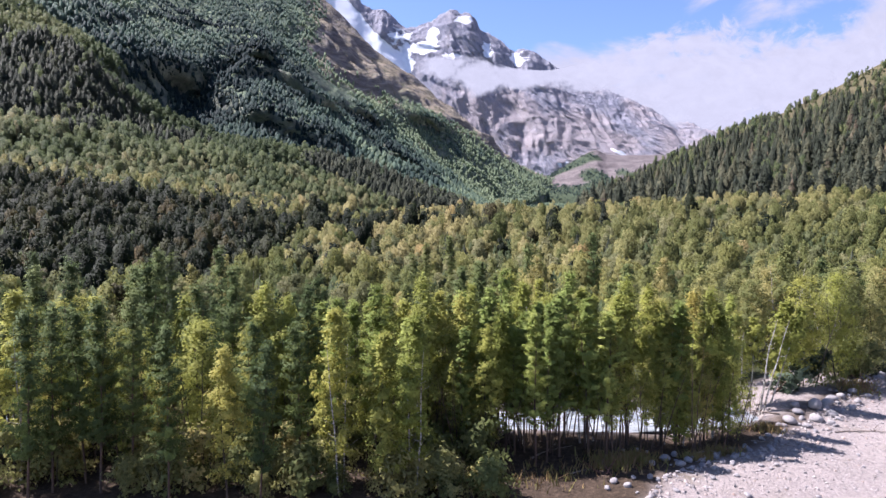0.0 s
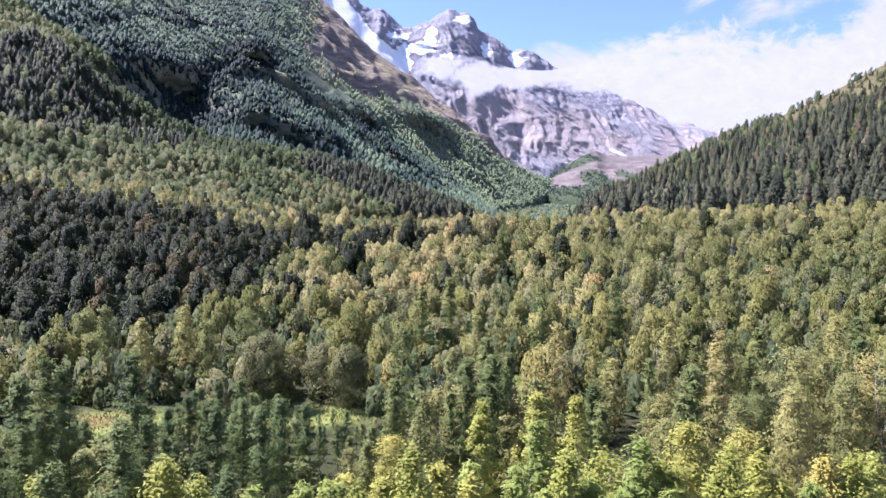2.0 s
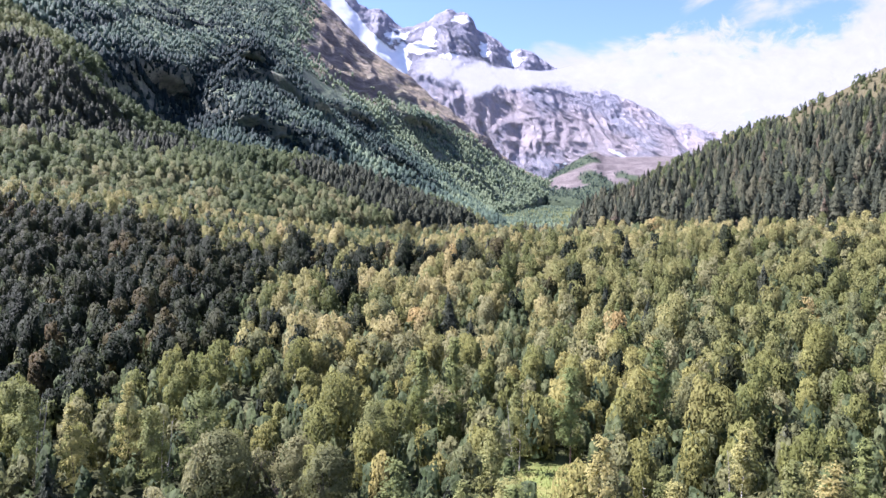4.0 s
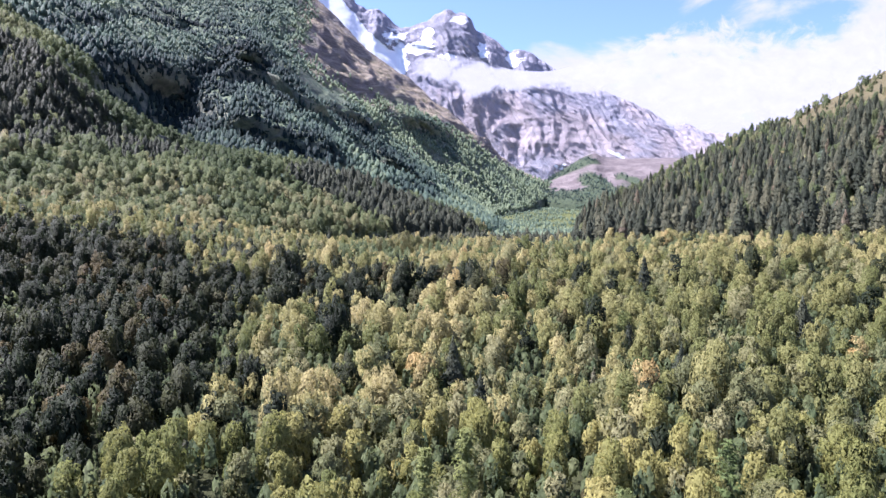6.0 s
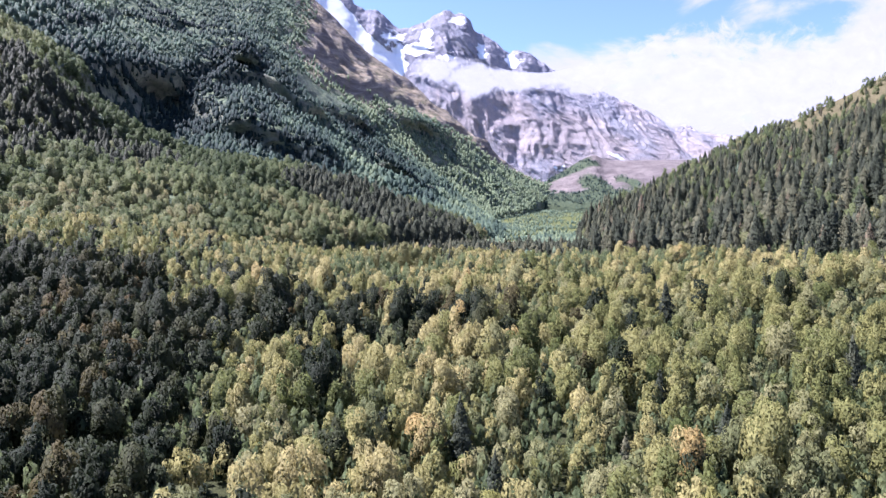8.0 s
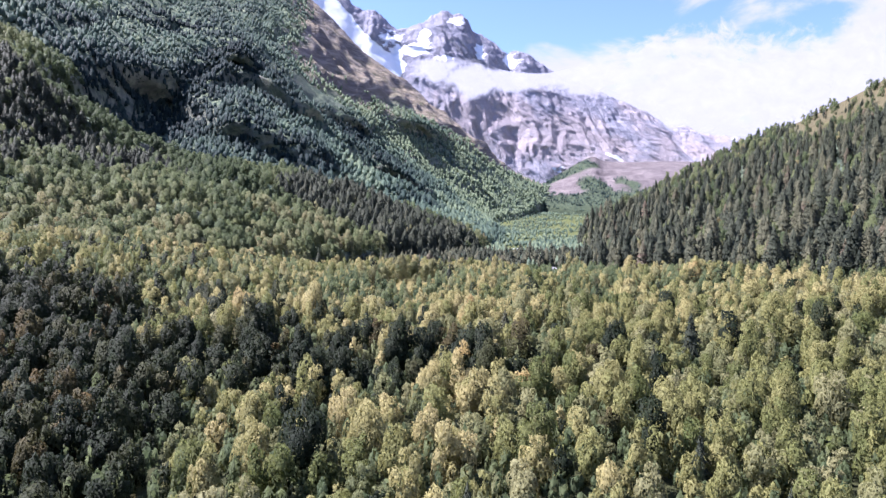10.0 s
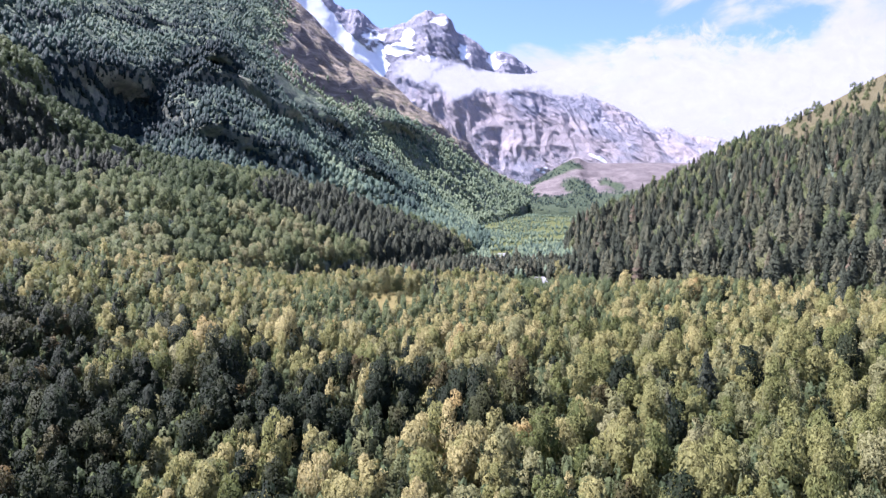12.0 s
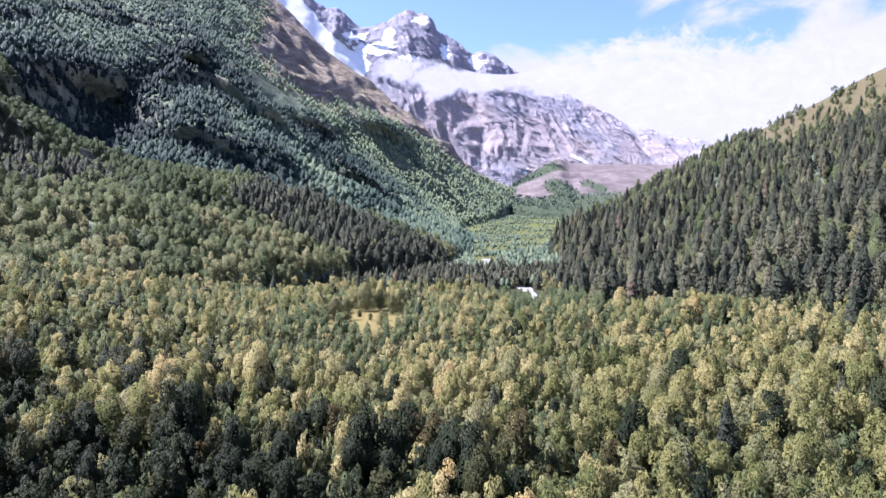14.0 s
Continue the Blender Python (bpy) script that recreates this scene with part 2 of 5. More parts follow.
def foliage(name, stops, single, through_light=0.4, gloss=0.7, cell=2.6, gaps=0.0):
    """Leaves: tone by tree (object random, or the 'tone' of a tree in a joined wood), finer change spray by spray; cell: sprays to a metre;
    gaps: the part of a crown's skin that is open between the sprays."""
    m, t = material(name)
    tone = node(t, "ShaderNodeObjectInfo").outputs["Random"] if single else attr(t, "tone")
    leaf = node(t, "ShaderNodeNewGeometry").outputs["Random Per Island"]
    co = place(t)
    grain = speckle(t, co, 3.4 if single else cell * 0.5, 3.0, 0.7)
    f = maths(t, "ADD", maths(t, "MULTIPLY", tone, 0.9), maths(t, "MULTIPLY", leaf, 0.1))
    if single:
        val = maths(t, "ADD", maths(t, "ADD", maths(t, "MULTIPLY", leaf, 0.2), maths(t, "MULTIPLY", rise(t, grain, 0.38, 0.62), 0.36)), 0.84)
    else:
        spray = node(t, "ShaderNodeTexVoronoi", {"Vector": node(t, "ShaderNodeMapping", {"Vector": co, "Scale": (1.0, 1.0, 0.6)}).outputs[0], "Scale": cell})
        rand = node(t, "ShaderNodeSeparateColor", {0: spray.outputs["Color"]}).outputs[0]
        val = maths(t, "ADD", maths(t, "ADD", maths(t, "MULTIPLY", rand, 0.4), maths(t, "MULTIPLY", rise(t, grain, 0.36, 0.64), 0.4)), 0.64)
    c = ramp(t, f, stops)
    hsv = node(t, "ShaderNodeHueSaturation", {"Color": c, "Value": val})
    b = node(t, "ShaderNodeBsdfPrincipled", {"Base Color": hsv.outputs[0], "Roughness": gloss, "Specular IOR Level": 0.12})
    tl = node(t, "ShaderNodeBsdfTranslucent", {"Color": hsv.outputs[0]})
    if not single:
        hgt = maths(t, "ADD", maths(t, "MULTIPLY", spray.outputs["Distance"], -0.8), maths(t, "MULTIPLY", grain, 1.2))
        bn = node(t, "ShaderNodeBump", {"Height": hgt, "Strength": 0.6, "Distance": 1.0 / cell})
        t.links.new(bn.outputs[0], b.inputs["Normal"])
    mx = node(t, "ShaderNodeMixShader", {0: through_light, 1: b.outputs[0], 2: tl.outputs[0]})
    if gaps:
        fine = node(t, "ShaderNodeTexVoronoi", {"Vector": node(t, "ShaderNodeMapping", {"Vector": co, "Scale": (1.0, 1.0, 0.55)}).outputs[0], "Scale": cell * 1.7})
        pick = node(t, "ShaderNodeSeparateColor", {0: fine.outputs["Color"]}).outputs[1]
        shut = maths(t, "GREATER_THAN", maths(t, "ADD", pick, maths(t, "MULTIPLY", maths(t, "SUBTRACT", grain, 0.5), 0.8)), gaps)
        mx = node(t, "ShaderNodeMixShader", {0: shut, 1: node(t, "ShaderNodeBsdfTransparent").outputs[0], 2: mx.outputs[0]})
    node(t, "ShaderNodeOutputMaterial", {0: mx.outputs[0]})
    return m


BIRCH = [(0.0, (0.063, 0.080, 0.024)), (0.25, (0.143, 0.147, 0.051)), (0.6, (0.229, 0.208, 0.083)), (0.82, (0.265, 0.229, 0.100)), (0.95, (0.257, 0.168, 0.061)), (1.0, (0.280, 0.149, 0.050))]
HILL = [(0.0, (0.050, 0.071, 0.034)), (0.4, (0.099, 0.121, 0.053)), (0.75, (0.168, 0.172, 0.083)), (0.93, (0.210, 0.170, 0.081)), (1.0, (0.235, 0.130, 0.057))]
YELLOWISH = [(0.0, (0.17, 0.195, 0.042)), (0.5, (0.25, 0.262, 0.060)), (1.0, (0.33, 0.305, 0.082))]
WILLOW = [(0.0, (0.093, 0.106, 0.046)), (0.5, (0.152, 0.153, 0.067)), (1.0, (0.189, 0.182, 0.087))]
PINE = [(0.0, (0.060, 0.088, 0.034)), (0.5, (0.095, 0.128, 0.044)), (1.0, (0.145, 0.17, 0.058))]
SPRUCE = [(0.0, (0.026, 0.033, 0.022)), (0.5, (0.049, 0.056, 0.035)), (0.9, (0.092, 0.092, 0.054)), (1.0, (0.115, 0.082, 0.058))]
# leaf colours darkened to stand in for cloud shade on the wood
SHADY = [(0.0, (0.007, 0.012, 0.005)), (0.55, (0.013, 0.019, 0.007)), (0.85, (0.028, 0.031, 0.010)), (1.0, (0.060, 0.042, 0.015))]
# leaf colours tinted blue and lightened in place of distance haze
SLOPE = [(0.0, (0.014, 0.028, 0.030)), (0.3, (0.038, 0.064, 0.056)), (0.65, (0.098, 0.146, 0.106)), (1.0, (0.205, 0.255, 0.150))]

NEAR_BIRCH = [(0.0, (0.18, 0.21, 0.046)), (0.5, (0.27, 0.285, 0.066)), (0.85, (0.35, 0.335, 0.086)), (1.0, (0.38, 0.30, 0.092))]
leaf_birch, wood_birch = foliage("birch_leaves", NEAR_BIRCH, True, 0.4), foliage("birch_wood", BIRCH, False, 0.36, gaps=0.5)
leaf_yellow = foliage("yellow_leaves", YELLOWISH, True, 0.4)
leaf_willow, wood_willow = foliage("willow_leaves", WILLOW, True), foliage("willow_wood", WILLOW, False, 0.36, gaps=0.48)
NEAR_PINE = [(0.0, (0.16, 0.205, 0.055)), (0.5, (0.24, 0.285, 0.074)), (1.0, (0.33, 0.35, 0.092))]
leaf_pine, wood_pine = foliage("pine_needles", NEAR_PINE, True, 0.38), foliage("pine_wood", SPRUCE, False, 0.2, gaps=0.4)
MID_BIRCH = [(0.0, (0.135, 0.160, 0.058)), (0.5, (0.22, 0.225, 0.085)), (0.85, (0.30, 0.282, 0.108)), (1.0, (0.33, 0.27, 0.11))]
MID_PINE = [(0.0, (0.085, 0.112, 0.042)), (0.5, (0.125, 0.155, 0.055)), (1.0, (0.18, 0.20, 0.068))]
needle_dark = foliage("dark_needles", PINE, True, 0.3)
leaf_mid, needle_mid = foliage("mid_leaves", MID_BIRCH, True, 0.48), foliage("mid_needles", MID_PINE, True, 0.35)
FRESH = [(0.0, (0.094, 0.112, 0.034)), (0.3, (0.161, 0.161, 0.050)), (0.65, (0.227, 0.210, 0.070)), (0.85, (0.260, 0.219, 0.078)), (1.0, (0.277, 0.155, 0.050))]
wood_hill = foliage("hillside_leaves", HILL, False, 0.45, cell=1.6, gaps=0.42)
wood_fresh = foliage("fresh_birch_wood", FRESH, False, 0.38, cell=3.4, gaps=0.5)
wood_spruce = foliage("spruce_wood", SPRUCE, False, 0.18, cell=1.6, gaps=0.35)
wood_shady = foliage("shaded_birch_wood", SHADY, False, 0.12, gaps=0.4)
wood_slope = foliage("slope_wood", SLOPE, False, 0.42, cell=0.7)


def bark(name, dark, light, white=0.0):
    m, t = material(name)
    co = node(t, "ShaderNodeTexCoord").outputs["Object"]
    n = speckle(t, co, 7.0, 5.0, 0.6, 0.4, (1.0, 1.0, 0.25))
    c = ramp(t, n, [(0.3, dark), (0.7, light)])
    if white:
        rings = speckle(t, co, 3.0, 4.0, 0.7, 0.0, (0.6, 0.6, 5.0))
        c = mixed(t, rise(t, rings, 0.42, 0.5), (0.05, 0.045, 0.04), c)
    finish(t, c, 0.85, n, 0.5, 0.03)
    return m


bark_pine = bark("pine_bark", (0.055, 0.038, 0.030), (0.16, 0.105, 0.075))
bark_birch = bark("birch_bark", (0.38, 0.35, 0.31), (0.62, 0.58, 0.52), 1.0)
bark_grey = bark("grey_bark", (0.032, 0.026, 0.022), (0.105, 0.085, 0.070))

# valley floor: litter under the trees, grass in the clearings, stones by the water
mat_ground, t = material("valley_floor")
co = place(t)
n1, n2, n3 = speckle(t, co, 0.35, 6), speckle(t, co, 3.0, 6, 0.65), speckle(t, co, 14.0, 4, 0.6)
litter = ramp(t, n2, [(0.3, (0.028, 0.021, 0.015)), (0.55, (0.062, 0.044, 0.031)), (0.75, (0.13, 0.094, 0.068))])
# undergrowth green beyond the stream, darkened to stand for shade between trees
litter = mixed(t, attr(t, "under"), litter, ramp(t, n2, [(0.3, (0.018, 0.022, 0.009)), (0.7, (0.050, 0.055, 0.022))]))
grass = ramp(t, n1, [(0.3, (0.105, 0.150, 0.034)), (0.5, (0.150, 0.185, 0.046)), (0.68, (0.215, 0.175, 0.066))])
grass = mixed(t, 0.5, grass, ramp(t, n2, [(0.3, (0.10, 0.14, 0.036)), (0.7, (0.225, 0.225, 0.08))]))
dry = ramp(t, maths(t, "ADD", maths(t, "MULTIPLY", n2, 0.5), maths(t, "MULTIPLY", n1, 0.5)), [(0.3, (0.085, 0.082, 0.028)), (0.55, (0.165, 0.135, 0.048)), (0.75, (0.235, 0.175, 0.064))])
peb = node(t, "ShaderNodeTexVoronoi", {"Vector": co, "Scale": 4.5})
gravel = mixed(t, 0.55, ramp(t, peb.outputs["Color"], [(0.0, (0.165, 0.140, 0.132)), (1.0, (0.36, 0.315, 0.298))]),
               ramp(t, n3, [(0.3, (0.155, 0.133, 0.125)), (0.7, (0.36, 0.315, 0.295))]))
gravel = mixed(t, rise(t, n1, 0.55, 0.75), gravel, (0.18, 0.155, 0.125))
c = mixed(t, attr(t, "grass"), litter, grass)
c = mixed(t, attr(t, "dry"), c, dry)
c = mixed(t, attr(t, "gravel"), c, gravel)
hgt = maths(t, "ADD", n3, maths(t, "MULTIPLY", peb.outputs["Distance"], -0.8))
finish(t, c, 0.95, hgt, 0.6, 0.12, 0.15)

# mountainsides: turf and scrub, bare rock and scree
mat_slope, t = material("mountainside")
co = place(t)
geo = node(t, "ShaderNodeNewGeometry")
up = node(t, "ShaderNodeSeparateXYZ", {0: geo.outputs["Normal"]}).outputs[2]
n2, n3 = speckle(t, co, 0.03, 7, 0.62, 0.3), speckle(t, co, 0.3, 5, 0.65)
shrub = node(t, "ShaderNodeTexVoronoi", {"Vector": co, "Scale": 0.13, "Randomness": 1.0})
tuft = node(t, "ShaderNodeSeparateColor", {0: shrub.outputs["Color"]}).outputs[0]
turf = ramp(t, maths(t, "ADD", maths(t, "MULTIPLY", n2, 0.7), maths(t, "MULTIPLY", tuft, 0.3)), [(0.3, (0.036, 0.058, 0.044)), (0.5, (0.080, 0.112, 0.076)), (0.72, (0.160, 0.195, 0.115))])
scrub = node(t, "ShaderNodeTexVoronoi", {"Vector": co, "Scale": 0.05, "Randomness": 1.0}).outputs["Distance"]
# crest colours lightened to make up for missing distance haze
high = ramp(t, maths(t, "ADD", maths(t, "MULTIPLY", n2, 0.75), maths(t, "MULTIPLY", scrub, 0.3)), [(0.34, (0.11, 0.125, 0.075)), (0.46, (0.20, 0.175, 0.125)), (0.58, (0.31, 0.26, 0.19)), (0.75, (0.40, 0.34, 0.26))])
strata = speckle(t, co, 0.022, 7, 0.72, 0.8, (0.5, 0.5, 2.6))
stone = ramp(t, strata, [(0.33, (0.085, 0.082, 0.095)), (0.48, (0.19, 0.17, 0.165)), (0.62, (0.34, 0.305, 0.28))])
c = mixed(t, attr(t, "high"), turf, high)
bare = maths(t, "ADD", maths(t, "MULTIPLY", rise(t, up, 0.78, 0.55), 0.8), maths(t, "MULTIPLY", maths(t, "SUBTRACT", strata, 0.46), 2.4), True)
bare = maths(t, "MULTIPLY", bare, maths(t, "ADD", attr(t, "high"), 0.3), True)
c = mixed(t, bare, c, stone)
c = mixed(t, attr(t, "pasture"), c, ramp(t, n3, [(0.3, (0.070, 0.064, 0.034)), (0.7, (0.125, 0.108, 0.058))]))
c = mixed(t, attr(t, "scar"), c, (0.36, 0.31, 0.25))
hgt = maths(t, "ADD", maths(t, "ADD", maths(t, "MULTIPLY", n3, 0.35), maths(t, "MULTIPLY", strata, maths(t, "MULTIPLY", attr(t, "high"), 3.0))), maths(t, "MULTIPLY", shrub.outputs["Distance"], -0.12))
finish(t, c, 0.95, hgt, 1.0, 7.0, 0.1)

mat_scree, t = material("moraine_scree")
co = place(t)
n2, n3 = speckle(t, co, 0.02, 8, 0.65, 0.4, (1.0, 0.5, 2.0)), speckle(t, co, 0.12, 5, 0.65)
c = ramp(t, n2, [(0.3, (0.075, 0.065, 0.066)), (0.5, (0.125, 0.108, 0.108)), (0.72, (0.185, 0.16, 0.158))])
c = mixed(t, attr(t, "wooded"), c, ramp(t, n3, [(0.3, (0.03, 0.046, 0.032)), (0.7, (0.075, 0.095, 0.055))]))
finish(t, c, 0.95, n3, 0.8, 5.0, 0.1)

# high peak: grey rock, snow on the ledges and in the gullies
mat_peak, t = material("peak_rock_and_snow")
co = place(t)
geo = node(t, "ShaderNodeNewGeometry")
nrm = node(t, "ShaderNodeSeparateXYZ", {0: geo.outputs["Normal"]})
zz = node(t, "ShaderNodeSeparateXYZ", {0: co}).outputs[2]
xx = node(t, "ShaderNodeSeparateXYZ", {0: co}).outputs[0]
n1 = speckle(t, co, 0.003, 8, 0.6, 0.4)
n2 = speckle(t, co, 0.014, 8, 0.66, 0.6, (1.0, 1.0, 0.6))
n3 = speckle(t, co, 0.05, 6, 0.68)
patch = speckle(t, co, 0.0042, 6, 0.6, 0.5, (1.0, 1.0, 1.3))
layers = speckle(t, co, 0.010, 9, 0.68, 0.5, (0.6, 0.6, 2.6))
# grey rock with a pale blue-lilac tint that stands in for distance haze
rock = ramp(t, n2, [(0.34, (0.17, 0.18, 0.235)), (0.5, (0.265, 0.265, 0.32)), (0.66, (0.37, 0.355, 0.39))])
rock = mixed(t, maths(t, "MULTIPLY", rise(t, n1, 0.40, 0.58), rise(t, zz, 1050.0, 850.0)), rock, (0.38, 0.325, 0.325))
rock = mixed(t, 0.35, rock, ramp(t, n3, [(0.3, (0.14, 0.15, 0.20)), (0.7, (0.35, 0.34, 0.365))]))
hi = rise(t, zz, 980.0, 1150.0)
sn = maths(t, "ADD", maths(t, "MULTIPLY", nrm.outputs[2], 0.75), maths(t, "MULTIPLY", maths(t, "SUBTRACT", layers, 0.5), 1.7))
sn = maths(t, "ADD", sn, maths(t, "MULTIPLY", nrm.outputs[0], -0.25))
sn = maths(t, "ADD", sn, maths(t, "SUBTRACT", maths(t, "MULTIPLY", hi, 1.12), 1.16))
sn = maths(t, "ADD", sn, maths(t, "MULTIPLY", maths(t, "SUBTRACT", patch, 0.5), maths(t, "ADD", maths(t, "MULTIPLY", hi, 1.6), 0.6)))
sn = maths(t, "ADD", sn, maths(t, "MULTIPLY", attr(t, "gully"), maths(t, "ADD", maths(t, "MULTIPLY", n2, 2.0), 0.15)))
sn = maths(t, "ADD", sn, maths(t, "MULTIPLY", attr(t, "field"), 2.2))
sn = maths(t, "ADD", sn, maths(t, "MULTIPLY", maths(t, "SUBTRACT", n3, 0.5), 0.9))
snow = rise(t, sn, 0.90, 1.04)
c = mixed(t, snow, rock, (0.70, 0.73, 0.80))
ribs = speckle(t, co, 0.022, 9, 0.72, 0.3, (1.0, 1.0, 0.45))
finish(t, c, 0.9, maths(t, "MULTIPLY", maths(t, "ADD", n3, maths(t, "MULTIPLY", ribs, 2.5)), maths(t, "SUBTRACT", 1.0, snow)), 1.0, 8.0, 0.1)

mat_water, t = material("white_water")
co = place(t)
n1, n2 = speckle(t, co, 1.3, 6, 0.65, 1.0, (0.5, 1.6, 1.0)), speckle(t, co, 7.0, 4, 0.6)
c = mixed(t, rise(t, n1, 0.36, 0.60), (0.12, 0.145, 0.16), (0.37, 0.39, 0.41))
finish(t, c, 0.35, maths(t, "ADD", n1, maths(t, "MULTIPLY", n2, 0.3)), 0.7, 0.15, 0.5)

mat_stones, t = material("stream_stones")
co = place(t)
n1, n2 = speckle(t, co, 0.4, 6, 0.65, 1.0), speckle(t, co, 2.0, 4, 0.6)
c = ramp(t, n1, [(0.3, (0.10, 0.098, 0.092)), (0.5, (0.21, 0.205, 0.205)), (0.62, (0.40, 0.40, 0.42))])
finish(t, c, 0.8, n2, 0.6, 0.4, 0.2)

mat_cloud, t = material("cloud")
co = place(t)
n1 = speckle(t, co, 0.0075, 9, 0.62, 0.4, (1.0, 1.0, 1.3))
a = rise(t, maths(t, "ADD", attr(t, "body"), maths(t, "MULTIPLY", maths(t, "SUBTRACT", n1, 0.5), 2.2)), 0.22, 0.85)
a = maths(t, "MULTIPLY", a, 0.96)
n2 = speckle(t, co, 0.012, 6, 0.6, 0.3, (1.0, 1.0, 1.5))
# the sheet glows by itself in place of sunlight on the cloud
em = node(t, "ShaderNodeEmission", {"Color": (0.90, 0.90, 1.0, 1), "Strength": maths(t, "ADD", maths(t, "MULTIPLY", n2, 0.08), 0.268)})
tr = node(t, "ShaderNodeBsdfTransparent")
mx = node(t, "ShaderNodeMixShader", {0: a, 1: tr.outputs[0], 2: em.outputs[0]})
node(t, "ShaderNodeOutputMaterial", {0: mx.outputs[0]})

# ---------------------------------------------------------------- the ground, one sheet to the horizon


def spread(lo, hi, n, power):
    u = np.linspace(-1, 1, n)
    return np.where(u < 0, lo * np.abs(u) ** power, hi * np.abs(u) ** power)


gx = np.unique(np.concatenate([spread(-5200, 5200, 130, 2.6), np.arange(-30, 48, 0.9), np.arange(-70, -30, 4.0), np.arange(48, 110, 6.0)]))
gy = np.unique(np.concatenate([spread(-2600, 5000, 130, 2.4) + 60, np.arange(34, 112, 0.9), np.arange(112, 620, 7.0)]))
GX, GY = np.meshgrid(gx, gy, indexing="ij")
GZ = land(GX, GY)
flat = np.stack([GX, GY, 0 * GX], -1).reshape(-1, 3)
wob = lattice(flat / 5.0, 61).reshape(GX.shape)


def blob(x, y, cx, cy, rx, ry, soft=0.35):
    return 1 - step(np.hypot((x - cx) / rx, (y - cy) / ry), 1 - soft, 1 + soft)


def meadow_at(x, y):
    m = np.maximum.reduce([blob(x, y, -37, 93, 10, 7), blob(x, y, -17, 95, 8.5, 5), blob(x, y, 11, 106, 6, 7)])
    return m


def dry_at(x, y):
    q = lattice(np.stack([x, y, 0 * x], -1).reshape(-1, 3) / 9.0, 33).reshape(np.shape(x))
    return np.maximum(blob(x + 5 * q, y + 8 * q, -20, 432, 19, 46, 0.35), blob(x, y, -41, 94, 5, 3))


def gravel_edge(x):
    """Forward limit of the bare stones beside the water."""
    return np.interp(x, [8, 12, 14, 18, 22, 27, 34, 45, 60, 90], [30, 38, 40.6, 43.2, 45.0, 49.5, 55.5, 64, 76, 95])


def gravel_at(x, y):
    return 1 - step(y - gravel_edge(x), -1.2, 1.2)


grav = np.clip(gravel_at(GX, GY + wob * 1.2) * step(GX, 6, 10), 0, 1)
bed = (1 - step(np.abs(GY - river_line(GX)), 3.2, 4.6)) * (np.abs(GX) < 140)
grav = np.maximum(grav, bed * (1 - step(GX, 34, 44)))
link_mesh("ground", np.stack([GX, GY, GZ], -1).reshape(-1, 3), grid_faces(len(gx), len(gy))[:, ::-1], mat_ground, smooth=True,
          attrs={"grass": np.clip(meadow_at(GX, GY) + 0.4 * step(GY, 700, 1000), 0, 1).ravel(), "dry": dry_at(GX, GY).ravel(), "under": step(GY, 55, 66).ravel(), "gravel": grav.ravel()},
          label="valley floor of leaf litter, grass and pale gravel", category="ground", kind="structure")

wx = np.linspace(-120, 26, 240)
wv = np.linspace(-3.4, 3.4, 14)
WX, WV = np.meshgrid(wx, wv, indexing="ij")
WY = river_line(WX) + WV
rip = fractal(np.stack([WX * 0.5, WY * 1.3, 0 * WX], -1).reshape(-1, 3), 4, 0.6, 71).reshape(WX.shape)
link_mesh("river", np.stack([WX, WY, 0.92 + 0.010 * WX + 0.26 * rip], -1).reshape(-1, 3), grid_faces(240, 14)[:, ::-1], mat_water, smooth=True,
          label="rushing white mountain stream between the trees", category="river", kind="structure")
# upper reaches of the stream, seen far up the valley
for cx, cy, z, rx, ry in ((81, 552, 18.6, 8, 42), (97, 880, 24.5, 8, 45)):
    u = np.linspace(0, 1, 24)
    bx = cx + (u - 0.5) * rx * 1.2 + 1.2 * np.sin(u * 5)
    by = cy + (u - 0.5) * 2 * ry
    half = rx * (0.62 + 0.14 * np.sin(u * 7) + 0.05 * np.sin(u * 17))
    co = np.concatenate([np.stack([bx - half, by, land(bx, by) + 1.9], 1), np.stack([bx + half, by, land(bx, by) + 1.9], 1)])
    i = np.arange(23)
    link_mesh("river", co, np.stack([i, i + 24, i + 25, i + 1], 1), mat_stones, label="pale stream bed far up the valley", category="river", kind="structure")

# ---------------------------------------------------------------- mountainsides
S, V = np.meshgrid(np.linspace(0, 9, 260), np.linspace(0, 3, 150), indexing="ij")
P = left_side(S.ravel(), V.ravel())
far_part = step(S.ravel(), 0.0, 0.6) * (1 - step(S.ravel(), 5.6, 7.0))
lv = 2.42 + 0.25 * lattice(P / 140.0, 5) - 0.35 * step(3.2 - S.ravel(), 0, 2.0) + 0.9 * step(S.ravel(), 3.5, 4.6)
link_mesh("mountainside_left", P, grid_faces(260, 150), mat_slope, smooth=True,
          attrs={"high": step(V.ravel(), lv - 0.15, lv + 0.2) * far_part, "scar": np.maximum(blob(P[:, 0], P[:, 2], -66, 228, 14, 30) * (P[:, 1] > 1700), 0.7 * (1 - step(S.ravel(), 1.3, 2.0)) * step(V.ravel(), 2.5, 2.8)), "pasture": 0 * P[:, 0]},
          label="steep green mountainside with a bare brown rocky crest", category="mountain", kind="structure")

S, V = np.meshgrid(np.linspace(0, 7, 200), np.linspace(0, 2.6, 120), indexing="ij")
s, v = S.ravel(), V.ravel()
P = right_side(s, np.minimum(v, 2))
P[:, 1] += np.maximum(v - 2, 0) * 500
P[:, 2] -= np.maximum(v - 2, 0) * 260
